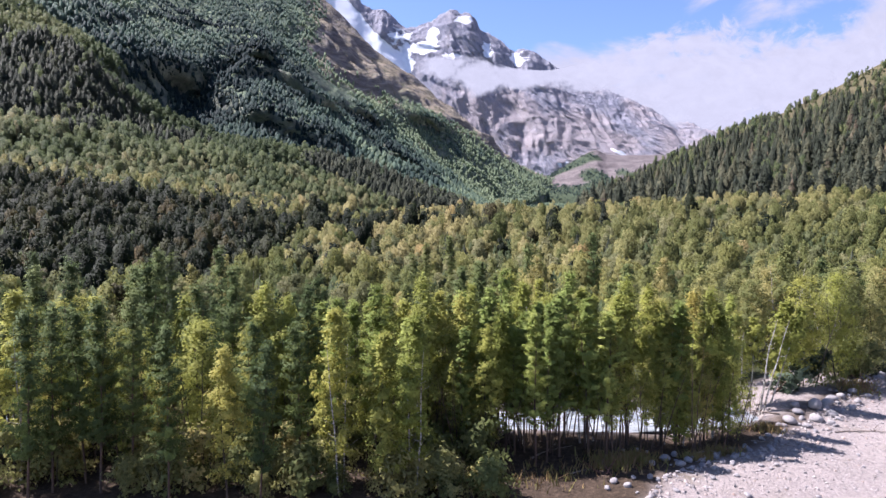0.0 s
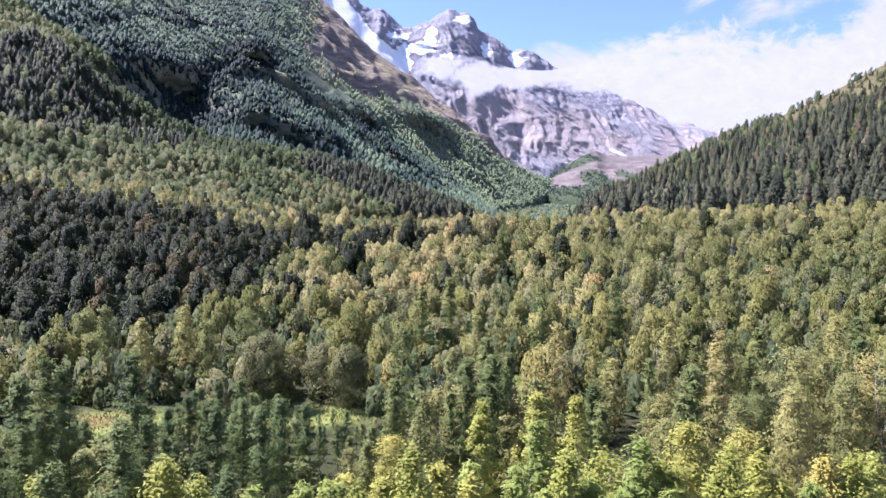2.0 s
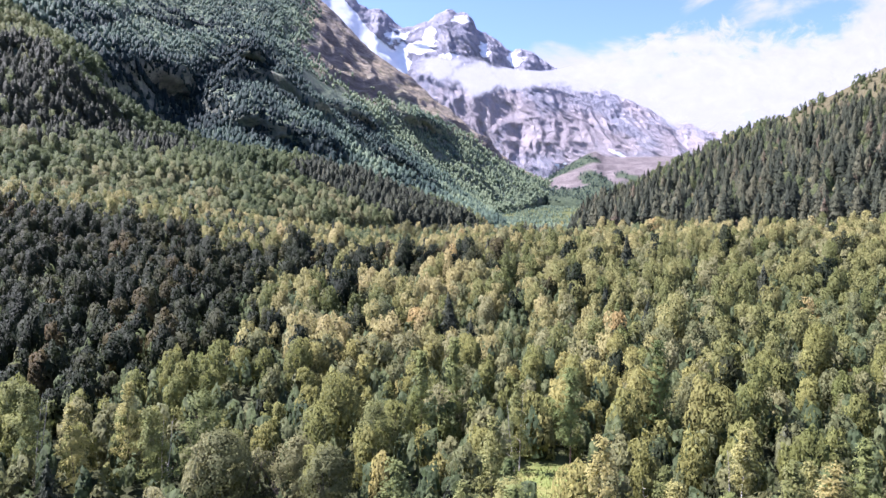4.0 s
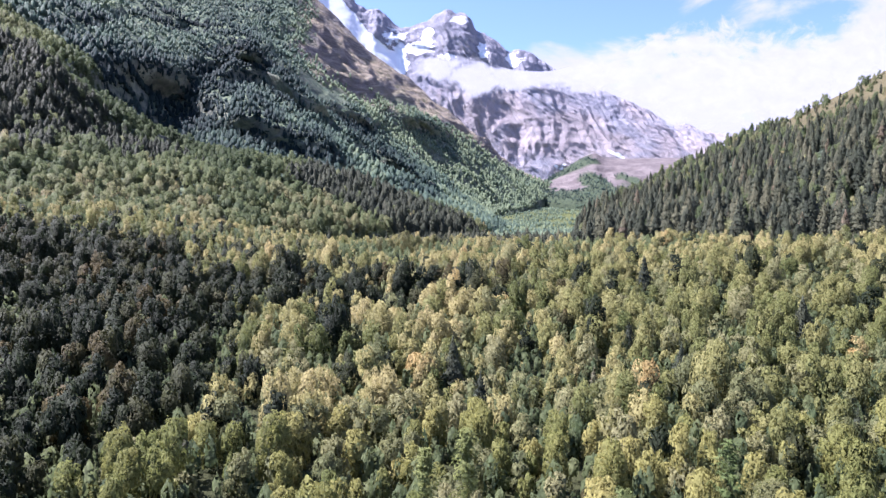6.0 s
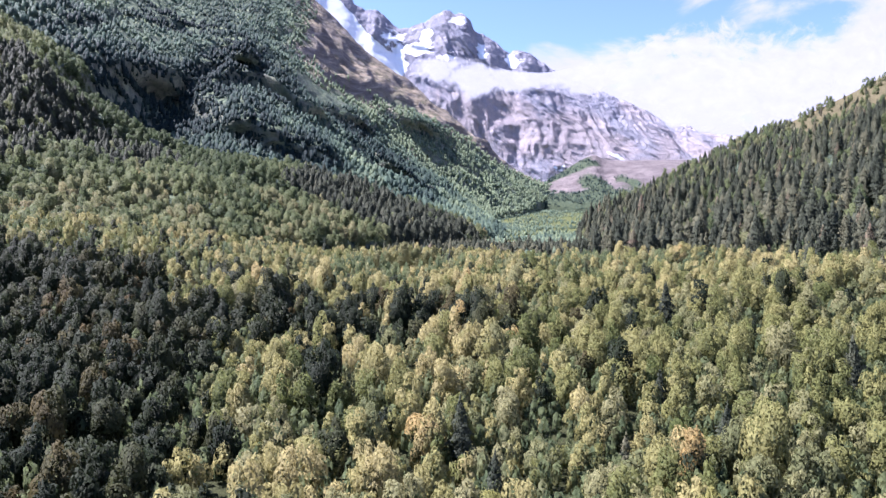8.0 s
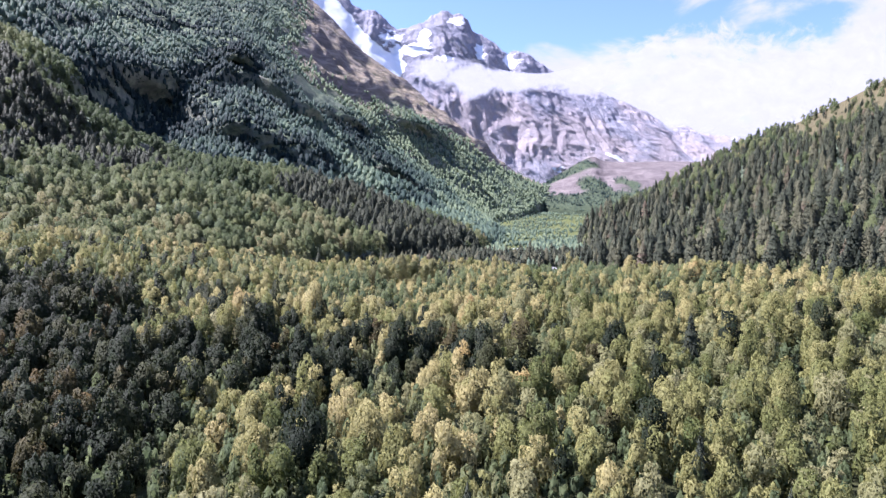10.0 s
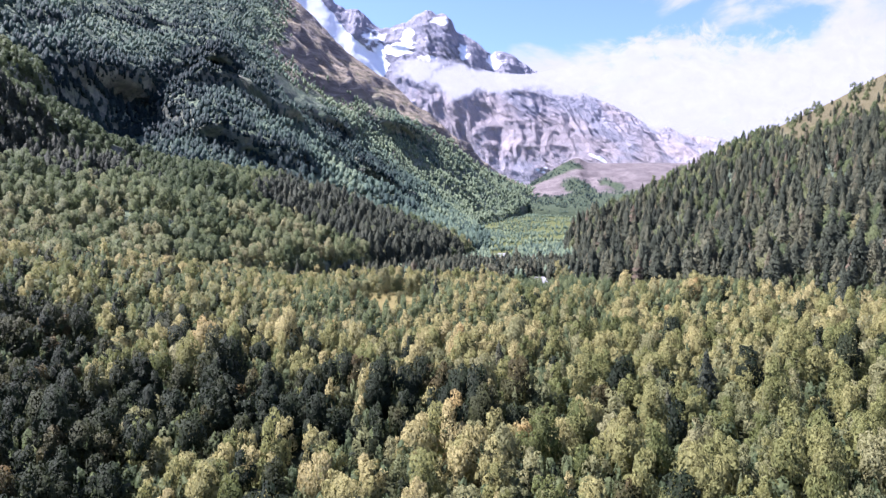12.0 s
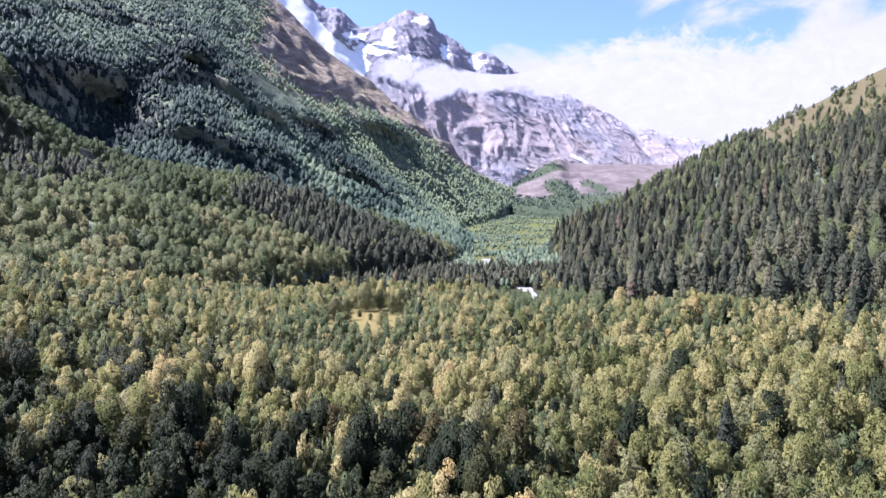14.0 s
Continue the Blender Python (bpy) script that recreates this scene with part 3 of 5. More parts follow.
link_mesh("mountainside_right", P, grid_faces(200, 120)[:, ::-1], mat_slope, smooth=True,
          attrs={"high": 0 * s, "scar": 0 * s, "pasture": step(v, 1.50, 1.60) * step(s, 3.9, 4.4)},
          label="wooded hillside with a grassy open crest", category="hill", kind="structure")

S, V = np.meshgrid(np.linspace(0, 7, 160), np.linspace(0, 1.4, 60), indexing="ij")
s, v = S.ravel(), V.ravel()
a, b = curve_at(MORAINE_FOOT, s), curve_at(MORAINE_TOP, s)
P = a + (b - a) * np.minimum(v, 1)[:, None]
P[:, 1] += np.maximum(v - 1, 0) * 500
P[:, 2] -= np.maximum(v - 1, 0) * 200
P[:, 2] -= 60 * (1 - step(v, 0.0, 0.1))
P[:, 2] += 16 * fractal(P / 110.0, 4, 0.5, 91, True) * np.sin(np.pi * np.clip(v, 0, 1))
ragged = 14 * lattice(P / 30.0, 95)
woods = np.maximum.reduce([blob(P[:, 0] + ragged, P[:, 2] + ragged, 536, 180, 44, 42, 0.15), step(v, 0.72, 0.8) * (1 - step(P[:, 0] + ragged, 585, 610)) * (1 - step(v, 0.96, 1.0)),
                           1 - step(P[:, 2] + ragged, 150, 165), blob(P[:, 0] + ragged, P[:, 2] + ragged, 640, 190, 30, 26, 0.2)])
MORAINE_PTS, MORAINE_WOOD = P, woods
link_mesh("moraine", P, grid_faces(160, 60)[:, ::-1], mat_scree, smooth=True, attrs={"wooded": woods},
          label="bare grey-pink moraine ridge below the peak", category="moraine", kind="structure")

# ---------------------------------------------------------------- the high peak
SKYLINE = [(-1900, 1950), (-1509, 2250), (-1147, 1968), (-946, 1807), (-780, 1673), (-612, 1602), (-548, 1544), (-481, 1508), (-417, 1517), (-349, 1458), (-270, 1392), (-197, 1386), (-121, 1414), (-64, 1441),
           (-6, 1488), (59, 1512), (112, 1490), (185, 1488), (235, 1432), (274, 1372), (359, 1328), (444, 1268), (495, 1219), (545, 1243), (624, 1229), (690, 1188),
           (769, 1135), (867, 1067), (1065, 993), (1385, 857), (1514, 796), (1595, 742), (1749, 723), (1855, 677), (2014, 659), (2199, 637), (2489, 555), (2992, 458), (3300, 420)]
NS, NV = 460, 150
across = np.concatenate([np.linspace(-1900, -1100, 20)[:-1], np.linspace(-1100, 2350, NS - 40), np.linspace(2350, 3300, 22)[1:]])
S, V = np.meshgrid(np.interp(across, [q[0] for q in SKYLINE], np.arange(len(SKYLINE))), np.linspace(0, 1, NV), indexing="ij")
s, v = S.ravel(), V.ravel()
top = curve_at(SKYLINE, s)
fall = 1 - v
foot_z = 170.0
px_, pz_ = top[:, 0], top[:, 1]
y0 = 4650 - 800 * fall ** 0.85
z0 = foot_z + (pz_ - foot_z) * (v ** 1.12)
p = np.stack([px_, y0, z0], 1)
body = np.sin(np.pi * np.clip(v, 0, 1)) ** 0.6
slant = px_ + (0.5 + 0.45 * lattice(np.stack([px_ / 420.0, z0 / 500.0, 0 * v], 1), 171)) * (z0 - 700) + 70 * lattice(np.stack([px_ / 190.0, z0 / 160.0, 0 * v], 1), 172)
gul = fractal(np.stack([slant / 250.0, z0 / 1000.0, 0 * v], 1), 5, 0.5, 101, True)
crag = fractal(np.stack([slant / 85.0, z0 / 150.0, y0 / 600.0], 1), 4, 0.6, 111, True)
field = step(np.interp(px_, [-741, -573, -461, -312, -200], [1640, 1470, 1310, 1190, 1120]) - z0, -25, 25) * (1 - step(px_, -260, -120))
body = body * (1 - 0.8 * field)
# snowfields round the summit: place across and up, half width and half height
SNOWFIELDS = [(-285, 1216, 100, 115), (-130, 1204, 100, 50), (-70, 1301, 42, 77), (154, 1416, 69, 30), (293, 1200, 50, 77), (493, 1118, 38, 92), (56, 1118, 53, 30), (-367, 1126, 84, 77), (-543, 1241, 53, 115)]
# old snow at the foot of the face, and thin streaks down its gullies
wav = 30 * lattice(np.stack([px_ / 40.0, z0 / 40.0, 0 * v], 1), 141)
patches = np.maximum.reduce([blob(px_ + wav, z0 + 0.6 * wav, 715, 362, 60, 30), blob(px_ + wav + 0.8 * (z0 - 505), z0, 310, 505, 42, 64), blob(px_ + wav + 1.4 * (z0 - 464), z0, 1100, 464, 40, 36)])
upper = np.maximum.reduce([blob(px_ + 0.5 * wav, z0 + 0.4 * wav, a, b, c, d, 0.75) for a, b, c, d in SNOWFIELDS])
lines = np.abs(lattice(np.stack([(slant + wav) / 150.0, z0 / 1200.0, 0 * v], 1), 151))
streak = (1 - step(lines, 0.03, 0.10)) * step(lattice(np.stack([slant / 120.0, z0 / 200.0, 0 * v], 1), 161), -0.25, 0.2) * (1 - step(z0, 850, 1000))
p[:, 1] -= body * (34 * gul + (34 + 40 * step(z0, 950, 1150)) * crag)
p[:, 2] += body * 30 * fractal(np.stack([slant / 180.0, z0 / 500.0, 0 * v], 1), 4, 0.55, 121) + 22 * fractal(p / 70.0, 4, 0.6, 131, True) * step(v, 0.3, 1) * (1 - field)
link_mesh("mountain", p, grid_faces(NS, NV)[:, ::-1], mat_peak, smooth=True, attrs={"gully": np.maximum(streak, patches), "field": np.maximum.reduce([field, 0.33 * patches, 0.5 * upper])},
          label="jagged grey rock peak streaked with snow", category="mountain", kind="structure")

# ---------------------------------------------------------------- cloud drifting across the peak
CLOUD = [(-194, 884, 20), (-50, 863, 54), (80, 826, 82), (171, 797, 101), (300, 805, 66), (448, 800, 51), (585, 799, 48), (746, 811, 79), (914, 825, 126), (1125, 822, 198), (1411, 808, 258), (1782, 777, 302), (2253, 752, 343), (2861, 741, 375)]
S, V = np.meshgrid(np.linspace(0, len(CLOUD) - 1, 200), np.linspace(-1, 1, 40), indexing="ij")
s, v = S.ravel(), V.ravel()
k = curve_at(CLOUD, s)
p = np.stack([k[:, 0], 3560 + 60 * lattice(np.stack([k[:, 0] / 200, v * 2, 0 * v], 1), 7) - 60 * (1 - v * v), (k[:, 1] + k[:, 2] * 1.3 * v)], 1)
link_mesh("cloud", p, grid_faces(200, 40), mat_cloud, smooth=True, attrs={"body": (1 - v * v) * step(s, 0, 1.5)},
          label="bank of white cloud drifting across the peak", category="cloud", kind="structure")

# ---------------------------------------------------------------- trees
rng = np.random.default_rng(7)


def unit(v):
    return v / np.maximum(np.linalg.norm(v, axis=-1, keepdims=True), 1e-9)


def leaf_tris(c, nrm, size, r, long=1.0, slim=1.0, hang=0.0):
    """One irregular three-cornered leaf spray at each centre; hang turns its length downwards."""
    n = len(c)
    a = unit(np.cross(nrm, r.normal(size=(n, 3)) * (1 - hang) + np.cross(nrm, np.array([0, 0, 1.0])) * hang))
    b = np.cross(nrm, a) * slim
    size = np.broadcast_to(size, (n,))[:, None]
    k = r.uniform(0.6, 1.25, (n, 3, 1))
    droop = nrm * size * r.uniform(-0.35, 0.05, (n, 1))
    co = np.stack([c - a * size * k[:, 0] * long - b * size * 0.45 + droop, c + a * size * k[:, 1] * long - b * size * 0.5, c + b * size * k[:, 2] * 1.05 + droop], 1)
    return co.reshape(-1, 3), np.arange(3 * n).reshape(n, 3)


def profile(kind, h):
    """Crown radius, as a part of the widest, at the height h 0..1 of the crown."""
    if kind == "birch":
        return np.interp(h, [0, 0.12, 0.35, 0.65, 0.88, 1], [0.6, 0.9, 1.0, 0.92, 0.66, 0.26])
    if kind == "slender":
        return np.interp(h, [0, 0.1, 0.3, 0.6, 0.85, 1], [0.5, 0.9, 1.1, 0.9, 0.5, 0.06])
    if kind == "pine":
        return np.interp(h, [0, 0.1, 0.3, 0.6, 0.85, 1], [0.45, 0.9, 1.0, 0.72, 0.4, 0.06])
    if kind == "old_pine":
        return np.interp(h, [0, 0.15, 0.4, 0.7, 0.9, 1], [0.5, 0.85, 1.0, 0.76, 0.46, 0.14])
    if kind == "spruce":
        return np.interp(h, [0, 0.08, 0.5, 1], [0.7, 1.0, 0.62, 0.03])
    return np.interp(h, [0, 0.15, 0.45, 0.75, 0.92, 1], [0.75, 0.98, 1.0, 0.8, 0.48, 0.12])


def crown(kind, n, size, r, wide, tall, base, clumps):
    """Leaves of a crown: clumps on the outline, sprays round each clump. Returns co, faces."""
    h = r.beta(1.25, 1.0, clumps)
    ang = r.uniform(0, 2 * np.pi, clumps)
    if kind == "spruce":
        h = np.clip(np.round(h * 17) / 17 + r.normal(0, 0.016, clumps), 0, 1)
    # boughs reach out unevenly: the outline of each side of the crown swells and shrinks with height
    side = 0.78 + 0.32 * np.sin(3.0 * ang + r.uniform(0, 6.3)) * np.sin(9.0 * h + r.uniform(0, 6.3)) + 0.16 * np.sin(2.0 * ang + 21.0 * h)
    rad = profile(kind, h) * wide * side * np.sqrt(r.uniform(0.06, 1.35, clumps))
    cc = np.stack([np.cos(ang) * rad, np.sin(ang) * rad, base + h * tall], 1)
    pick = r.integers(0, clumps, n)
    spread_ = (0.10 * wide + 0.06) * r.normal(size=(n, 3)) * np.array([1.0, 1.0, 0.8])
    if kind in ("spruce", "pine"):
        out = unit(cc[pick] * np.array([1, 1, 0]) + 1e-6)
        along = r.uniform(-0.6, 0.35, (n, 1))
        spread_ = out * along * wide * 0.7 + 0.085 * wide * r.normal(size=(n, 3)) * np.array([1.1, 1.1, 0.6])
        spread_[:, 2] += (0.34 if kind == "pine" else -0.16) * along[:, 0] * wide
    c = cc[pick] + spread_
    mid = np.stack([0 * c[:, 0], 0 * c[:, 0], np.minimum(c[:, 2], base + 0.5 * tall)], 1)
    out = unit((c - mid) * np.array([1, 1, 0.8]) + 1e-6)
    lump_out = unit(spread_ + 1e-6)
    nrm = unit(out * 0.8 + lump_out * 0.35 + r.normal(size=(n, 3)) * 0.3 + np.array([0, 0, 0.25]))
    co, f = leaf_tris(c, nrm, size * r.uniform(0.65, 1.3, n), r, *((1.9, 0.55) if kind in ("spruce", "pine") else (1.0, 0.85)))
    soft = unit(out * 0.85 + lump_out * 0.35 + np.array([0, 0, 0.15]))
    return co, f, np.repeat(soft, 3, 0)


def bough(sides):
    """A rounded bough, open below: corners as directions, and faces."""
    a = np.arange(sides) * 2 * np.pi / sides
    ring = [np.stack([np.cos(e) * np.cos(a + o), np.cos(e) * np.sin(a + o), 0 * a + np.sin(e)], 1) for e, o in ((0.75, 0.0), (-0.25, np.pi / sides))]
    k = np.arange(sides)
    n = (k + 1) % sides
    f = [np.stack([0 * k, 1 + k, 1 + n], 1), np.stack([1 + k, 1 + sides + k, 1 + n], 1), np.stack([1 + n, 1 + sides + k, 1 + sides + n], 1)]
    return np.concatenate([[(0, 0, 1.0)], *ring]), np.concatenate(f)


BOUGH, BOUGH_F = bough(6)
BOUGH_FINE, BOUGH_FINE_F = bough(9)


def shell(kind, n, size, r, wide, tall, base, puffs):
    """A crown as it shows from some way off: rounded boughs piled up the stem, each a ragged mass hung with leaf sprays."""
    pieces, soft = [], []
    turn = r.uniform(0, 6.3)
    lean = r.normal(0, 0.10 * wide, 2)
    form, form_f = (BOUGH_FINE, BOUGH_FINE_F) if n > 500 else (BOUGH, BOUGH_F)
    for k in range(puffs):
        h = np.clip((k + 0.5) / puffs + r.normal(0, 0.05), 0.06, 0.94)
        ang = turn + 2.4 * k + r.normal(0, 0.3)
        pr = float(profile(kind, h))
        off = pr * wide * 0.5 * r.uniform(0.5, 1.15) * (0.3 if k == puffs - 1 else 1.0)
        rad = max(pr, 0.34) * wide * r.uniform(0.36, 0.6)
        c0 = np.array([np.cos(ang) * off + lean[0] * h, np.sin(ang) * off + lean[1] * h, base + h * tall])
        up = max((1.8 if kind == "birch" else 1.35) * rad, 0.8 * tall / puffs)
        ext = np.array([rad, rad, up])
        spin = r.uniform(0, 1.6)
        m = np.array([(np.cos(spin), -np.sin(spin), 0), (np.sin(spin), np.cos(spin), 0), (0, 0, 1.0)])
        d = form @ m.T
        co = c0 + d * ext * r.uniform(0.62, 1.12, (len(d), 1))
        share = max(2, int(n * rad * rad / (0.23 * wide * wide * puffs)))
        q = unit(r.normal(size=(share, 3)) + np.array([0, 0, 0.4]))
        c = c0 + q * ext * r.uniform(0.55, 1.15, (share, 1))
        out = unit((c - np.array([0, 0, base + 0.45 * tall])) / np.array([wide, wide, 0.6 * tall]) + 1e-6)
        nrm = unit(q * 0.8 + out * 0.3 + r.normal(size=(share, 3)) * 0.3)
        lc, lf = leaf_tris(c, nrm, size * r.uniform(0.55, 1.3, share), r, 1.45, 0.7, 0.6)
        pieces += [(co, form_f), (lc, lf)]
        mid = unit((co - np.array([0, 0, base + 0.45 * tall])) / np.array([wide, wide, 0.6 * tall]) + 1e-6)
        soft += [unit(d * 0.45 + mid * 0.6 + np.array([0, 0, 0.1])), np.repeat(unit(q * 0.45 + out * 0.6 + r.normal(size=(share, 3)) * 0.15 + np.array([0, 0, 0.1])), 3, 0)]
    co, f = join(pieces)
    return co, f, np.concatenate(soft)


def conifer(kind, n, size, r, wide, tall, base, tiers):
    """A conifer from some way off: drooping tiers of ragged branches up the stem, with loose sprays at their tips."""
    pieces, soft = [], []
    lean = r.normal(0, 0.08 * wide, 2)
    sides = 8
    for k in range(tiers):
        h = (k + r.uniform(-0.2, 0.3)) / tiers
        rad = float(profile(kind, np.clip(h + 0.04, 0, 1))) * wide * r.uniform(0.8, 1.15)
        a = r.uniform(0, 6.3) + (np.arange(sides) + r.normal(0, 0.22, sides)) * 2 * np.pi / sides
        reach = rad * np.where(np.arange(sides) % 2 == 0, r.uniform(0.85, 1.25, sides), r.uniform(0.45, 0.8, sides))
        z = base + h * tall
        rim = np.stack([np.cos(a) * reach + lean[0] * h, np.sin(a) * reach + lean[1] * h, z - 0.10 * reach + r.normal(0, 0.10 * tall / tiers, sides)], 1)
        tip = np.array([[lean[0] * h, lean[1] * h, z + 2.3 * tall / tiers]])
        i = np.arange(sides)
        pieces.append((np.concatenate([tip, rim]), np.stack([0 * i, 1 + i, 1 + (i + 1) % sides], 1)))
        out = np.stack([np.cos(a), np.sin(a), 0 * a + 0.5], 1)
        soft.append(unit(np.concatenate([[(0.0, 0.0, 1.0)], out])))
        m = max(1, int(n / tiers))
        b = r.uniform(0, 6.3, m)
        c = np.stack([np.cos(b) * rad * r.uniform(0.5, 1.15, m) + lean[0] * h, np.sin(b) * rad * r.uniform(0.5, 1.15, m) + lean[1] * h, z + r.normal(0.1, 0.25, m) * tall / tiers], 1)
        q = unit(np.stack([np.cos(b), np.sin(b), 0 * b + 0.6], 1) + r.normal(0, 0.3, (m, 3)))
        lc, lf = leaf_tris(c, q, size * r.uniform(0.6, 1.3, m), r, 1.9, 0.5)
        pieces.append((lc, lf))
        soft.append(np.repeat(q, 3, 0))
    co, f = join(pieces)
    return co, f, np.concatenate(soft)


def tube(path, radii, sides=6):
    path = np.asarray(path, float)
    n = len(path)
    d = unit(np.gradient(path, axis=0))
    a = unit(np.cross(d, np.array([0.31, 0.95, 0.1])))
    b = np.cross(d, a)
    ang = np.linspace(0, 2 * np.pi, sides, endpoint=False)
    co = path[:, None] + np.asarray(radii)[:, None, None] * (np.cos(ang)[:, None] * a[:, None] + np.sin(ang)[:, None] * b[:, None])
    i, j = np.meshgrid(np.arange(n - 1), np.arange(sides), indexing="ij")
    j2 = (j + 1) % sides
    f = np.stack([i * sides + j, i * sides + j2, (i + 1) * sides + j2, (i + 1) * sides + j], -1).reshape(-1, 4)
    return co.reshape(-1, 3), f


def join(pieces):
    co, faces, off = [], [], 0
    for c, f in pieces:
        co.append(c)
        faces.append(f + off)
        off += len(c)
    return np.concatenate(co), np.concatenate(faces)


def trunk_mesh(r, height, girth, limbs, low, lean=0.25, stems=1, limb_len=1.4):
    pieces = []
    for k in range(stems):
        off = np.array([r.normal(0, 0.35), r.normal(0, 0.35), 0]) if stems > 1 else np.zeros(3)
        u = np.linspace(0, 1, 8)
        sway = np.cumsum(r.normal(0, lean / 4, (8, 2)), 0)
        spread_ = off[:2] * 3.0 * u[:, None] if stems > 1 else 0
        path = np.concatenate([off[:2] + sway * u[:, None] + spread_, (u * height * r.uniform(0.85, 1.0))[:, None] - 0.25], 1)
        pieces.append(tube(path, girth * (1 - 0.88 * u) * r.uniform(0.75, 1.05), 7))
        for q in range(limbs):
            h = r.uniform(low, 0.93)
            base = np.array([np.interp(h, u, path[:, i]) for i in range(3)])
            ang = r.uniform(0, 2 * np.pi)
            ln = limb_len * (1.15 - 0.8 * h) * r.uniform(0.6, 1.2)
            w = np.linspace(0, 1, 3)
            out = np.stack([np.cos(ang) * ln * w, np.sin(ang) * ln * w, ln * (0.35 * w + 0.18 * w * w)], 1)
            pieces.append(tube(base + out, girth * 0.26 * (1 - 0.8 * w) * (1.1 - 0.6 * h), 3))
    return join(pieces)


def tree_kind(name, kind, height, wide, base, leaves, size, clumps, bark_mat, leaf_mat, girth, label, limbs=14, stems=1, seed=0):
    """One tree, as a thing with trunk and crown; moved away as copies later."""
    r = np.random.default_rng(seed)
    ob = empty(name, label, "tree" if name != "bush" else "bush")
    co, f = trunk_mesh(r, height * 0.93, girth, limbs, base / height + 0.02, 0.3, stems, wide * 0.8)
    link_mesh("trunk", co, f, bark_mat, ob, True)
    co, f, nn = crown(kind, leaves, size, r, wide, height - base, base, clumps)
    link_mesh("crown", co, f, leaf_mat, ob, True, normals=nn)
    return ob


KINDS = {}
for i in range(3):
    KINDS["fine_birch", i] = tree_kind("birch_tree", "slender", 10.6 + 0.9 * (i % 3), 1.35 + 0.15 * i, 1.9 + 0.5 * (i % 2), 6000, 0.100, 120, bark_birch if i == 1 else bark_grey, leaf_birch, 0.085, "slender birch with fine yellow-green leaves", 16, 1 + i % 2, 110 + i)
    KINDS["fine_pine", i] = tree_kind("pine_tree", "pine", 11.3 + 0.9 * (i % 3), 1.2 + 0.15 * i, 3.1 + 0.6 * (i % 2), 5200, 0.090, 95, bark_pine, needle_dark if i == 2 else leaf_pine, 0.10, "slim young pine with a bare brown lower trunk", 26, 1, 210 + i)
    KINDS["pole", i] = tree_kind("young_tree", "slender", 7.5 + 1.2 * i, 0.75, 2.2, 1300, 0.072, 70, bark_pine, leaf_birch, 0.055, "thin brown-stemmed young tree with sparse leaves", 22, 2, 350 + i)
    KINDS["fine_aspen", i] = tree_kind("aspen_tree", "birch", 8.2 + i, 1.75 + 0.25 * i, 1.0, 6000, 0.100, 120, bark_grey, leaf_yellow, 0.07, "young aspen with bright yellowish leaves", 18, 2, 310 + i)
for i in range(4):
    KINDS["birch", i] = tree_kind("birch_tree", "slender", 11.0 + 0.8 * (i % 3), 1.55 + 0.15 * i, 1.6 + 0.5 * (i % 2), 3600, 0.125, 100, bark_birch if i % 2 else bark_grey, leaf_mid, 0.10, "slender birch with small yellow-green leaves", 14, 1 + i % 2, 100 + i)
    KINDS["pine", i] = tree_kind("pine_tree", "pine", 11.5 + 0.9 * (i % 3), 1.6 + 0.12 * i, 3.0 + 0.7 * (i % 2), 2800, 0.13, 110, bark_pine, needle_dark if i == 2 else needle_mid, 0.13, "young pine with a thin brown trunk and dark needles", 22, 1, 200 + i)
for i in range(3):
    KINDS["aspen", i] = tree_kind("aspen_tree", "birch", 8.5 + i, 1.95 + 0.25 * i, 0.9, 3800, 0.12, 110, bark_grey, leaf_mid, 0.085, "young aspen with bright yellowish leaves", 16, 2, 300 + i)
    KINDS["willow", i] = tree_kind("willow_tree", "round", 7.0 + 0.8 * i, 2.7 + 0.3 * i, 0.6, 9000, 0.115, 230, bark_grey, leaf_willow, 0.12, "broad grey-green willow with a rounded crown", 18, 3, 400 + i)
for i in range(2):
    KINDS["bush", i] = tree_kind("bush", "round", 2.4 + 0.8 * i, 1.35 + 0.2 * i, 0.2, 900, 0.13, 70, bark_grey, leaf_mid, 0.04, "low leafy bush under the trees", 2, 3, 500 + i)
GROUPS = {"pole": "young trees of the near bank", "fine_birch": "birches of the near wood", "fine_pine": "pines of the near wood", "fine_aspen": "aspens of the near wood", "birch": "birches of the near wood", "pine": "pines of the near wood", "aspen": "aspens of the near wood", "willow": "willows by the clearing", "bush": "bushes under the trees"}
for (kind, i), ob in KINDS.items():
    ob["group"] = GROUPS[kind]

planted = []
used = set()


def plant(kind, i, x, y, scale=1.0, turn=None, tall=1.0):
    z = float(land(np.array([x]), np.array([y]))[0]) - 0.1
    if y < 61 and kind in ("birch", "pine", "aspen"):
        kind, i = "fine_" + str(kind), i % 3
    if "pine" in kind and y < 92:
        i = 2 if x < -9 else i % 2
    m = pose(x, y, z, rng.normal(0, 1.2), rng.normal(0, 1.2), rng.uniform(0, 360) if turn is None else turn)
    proto = KINDS[kind, i]
    if (kind, i) in used:
        ob = copy_thing(proto, m)
    else:
        used.add((kind, i))
        ob = proto
        ob.matrix_basis = m
    ob.scale = (scale, scale, scale * tall)
    planted.append((x, y, scale))
    return ob


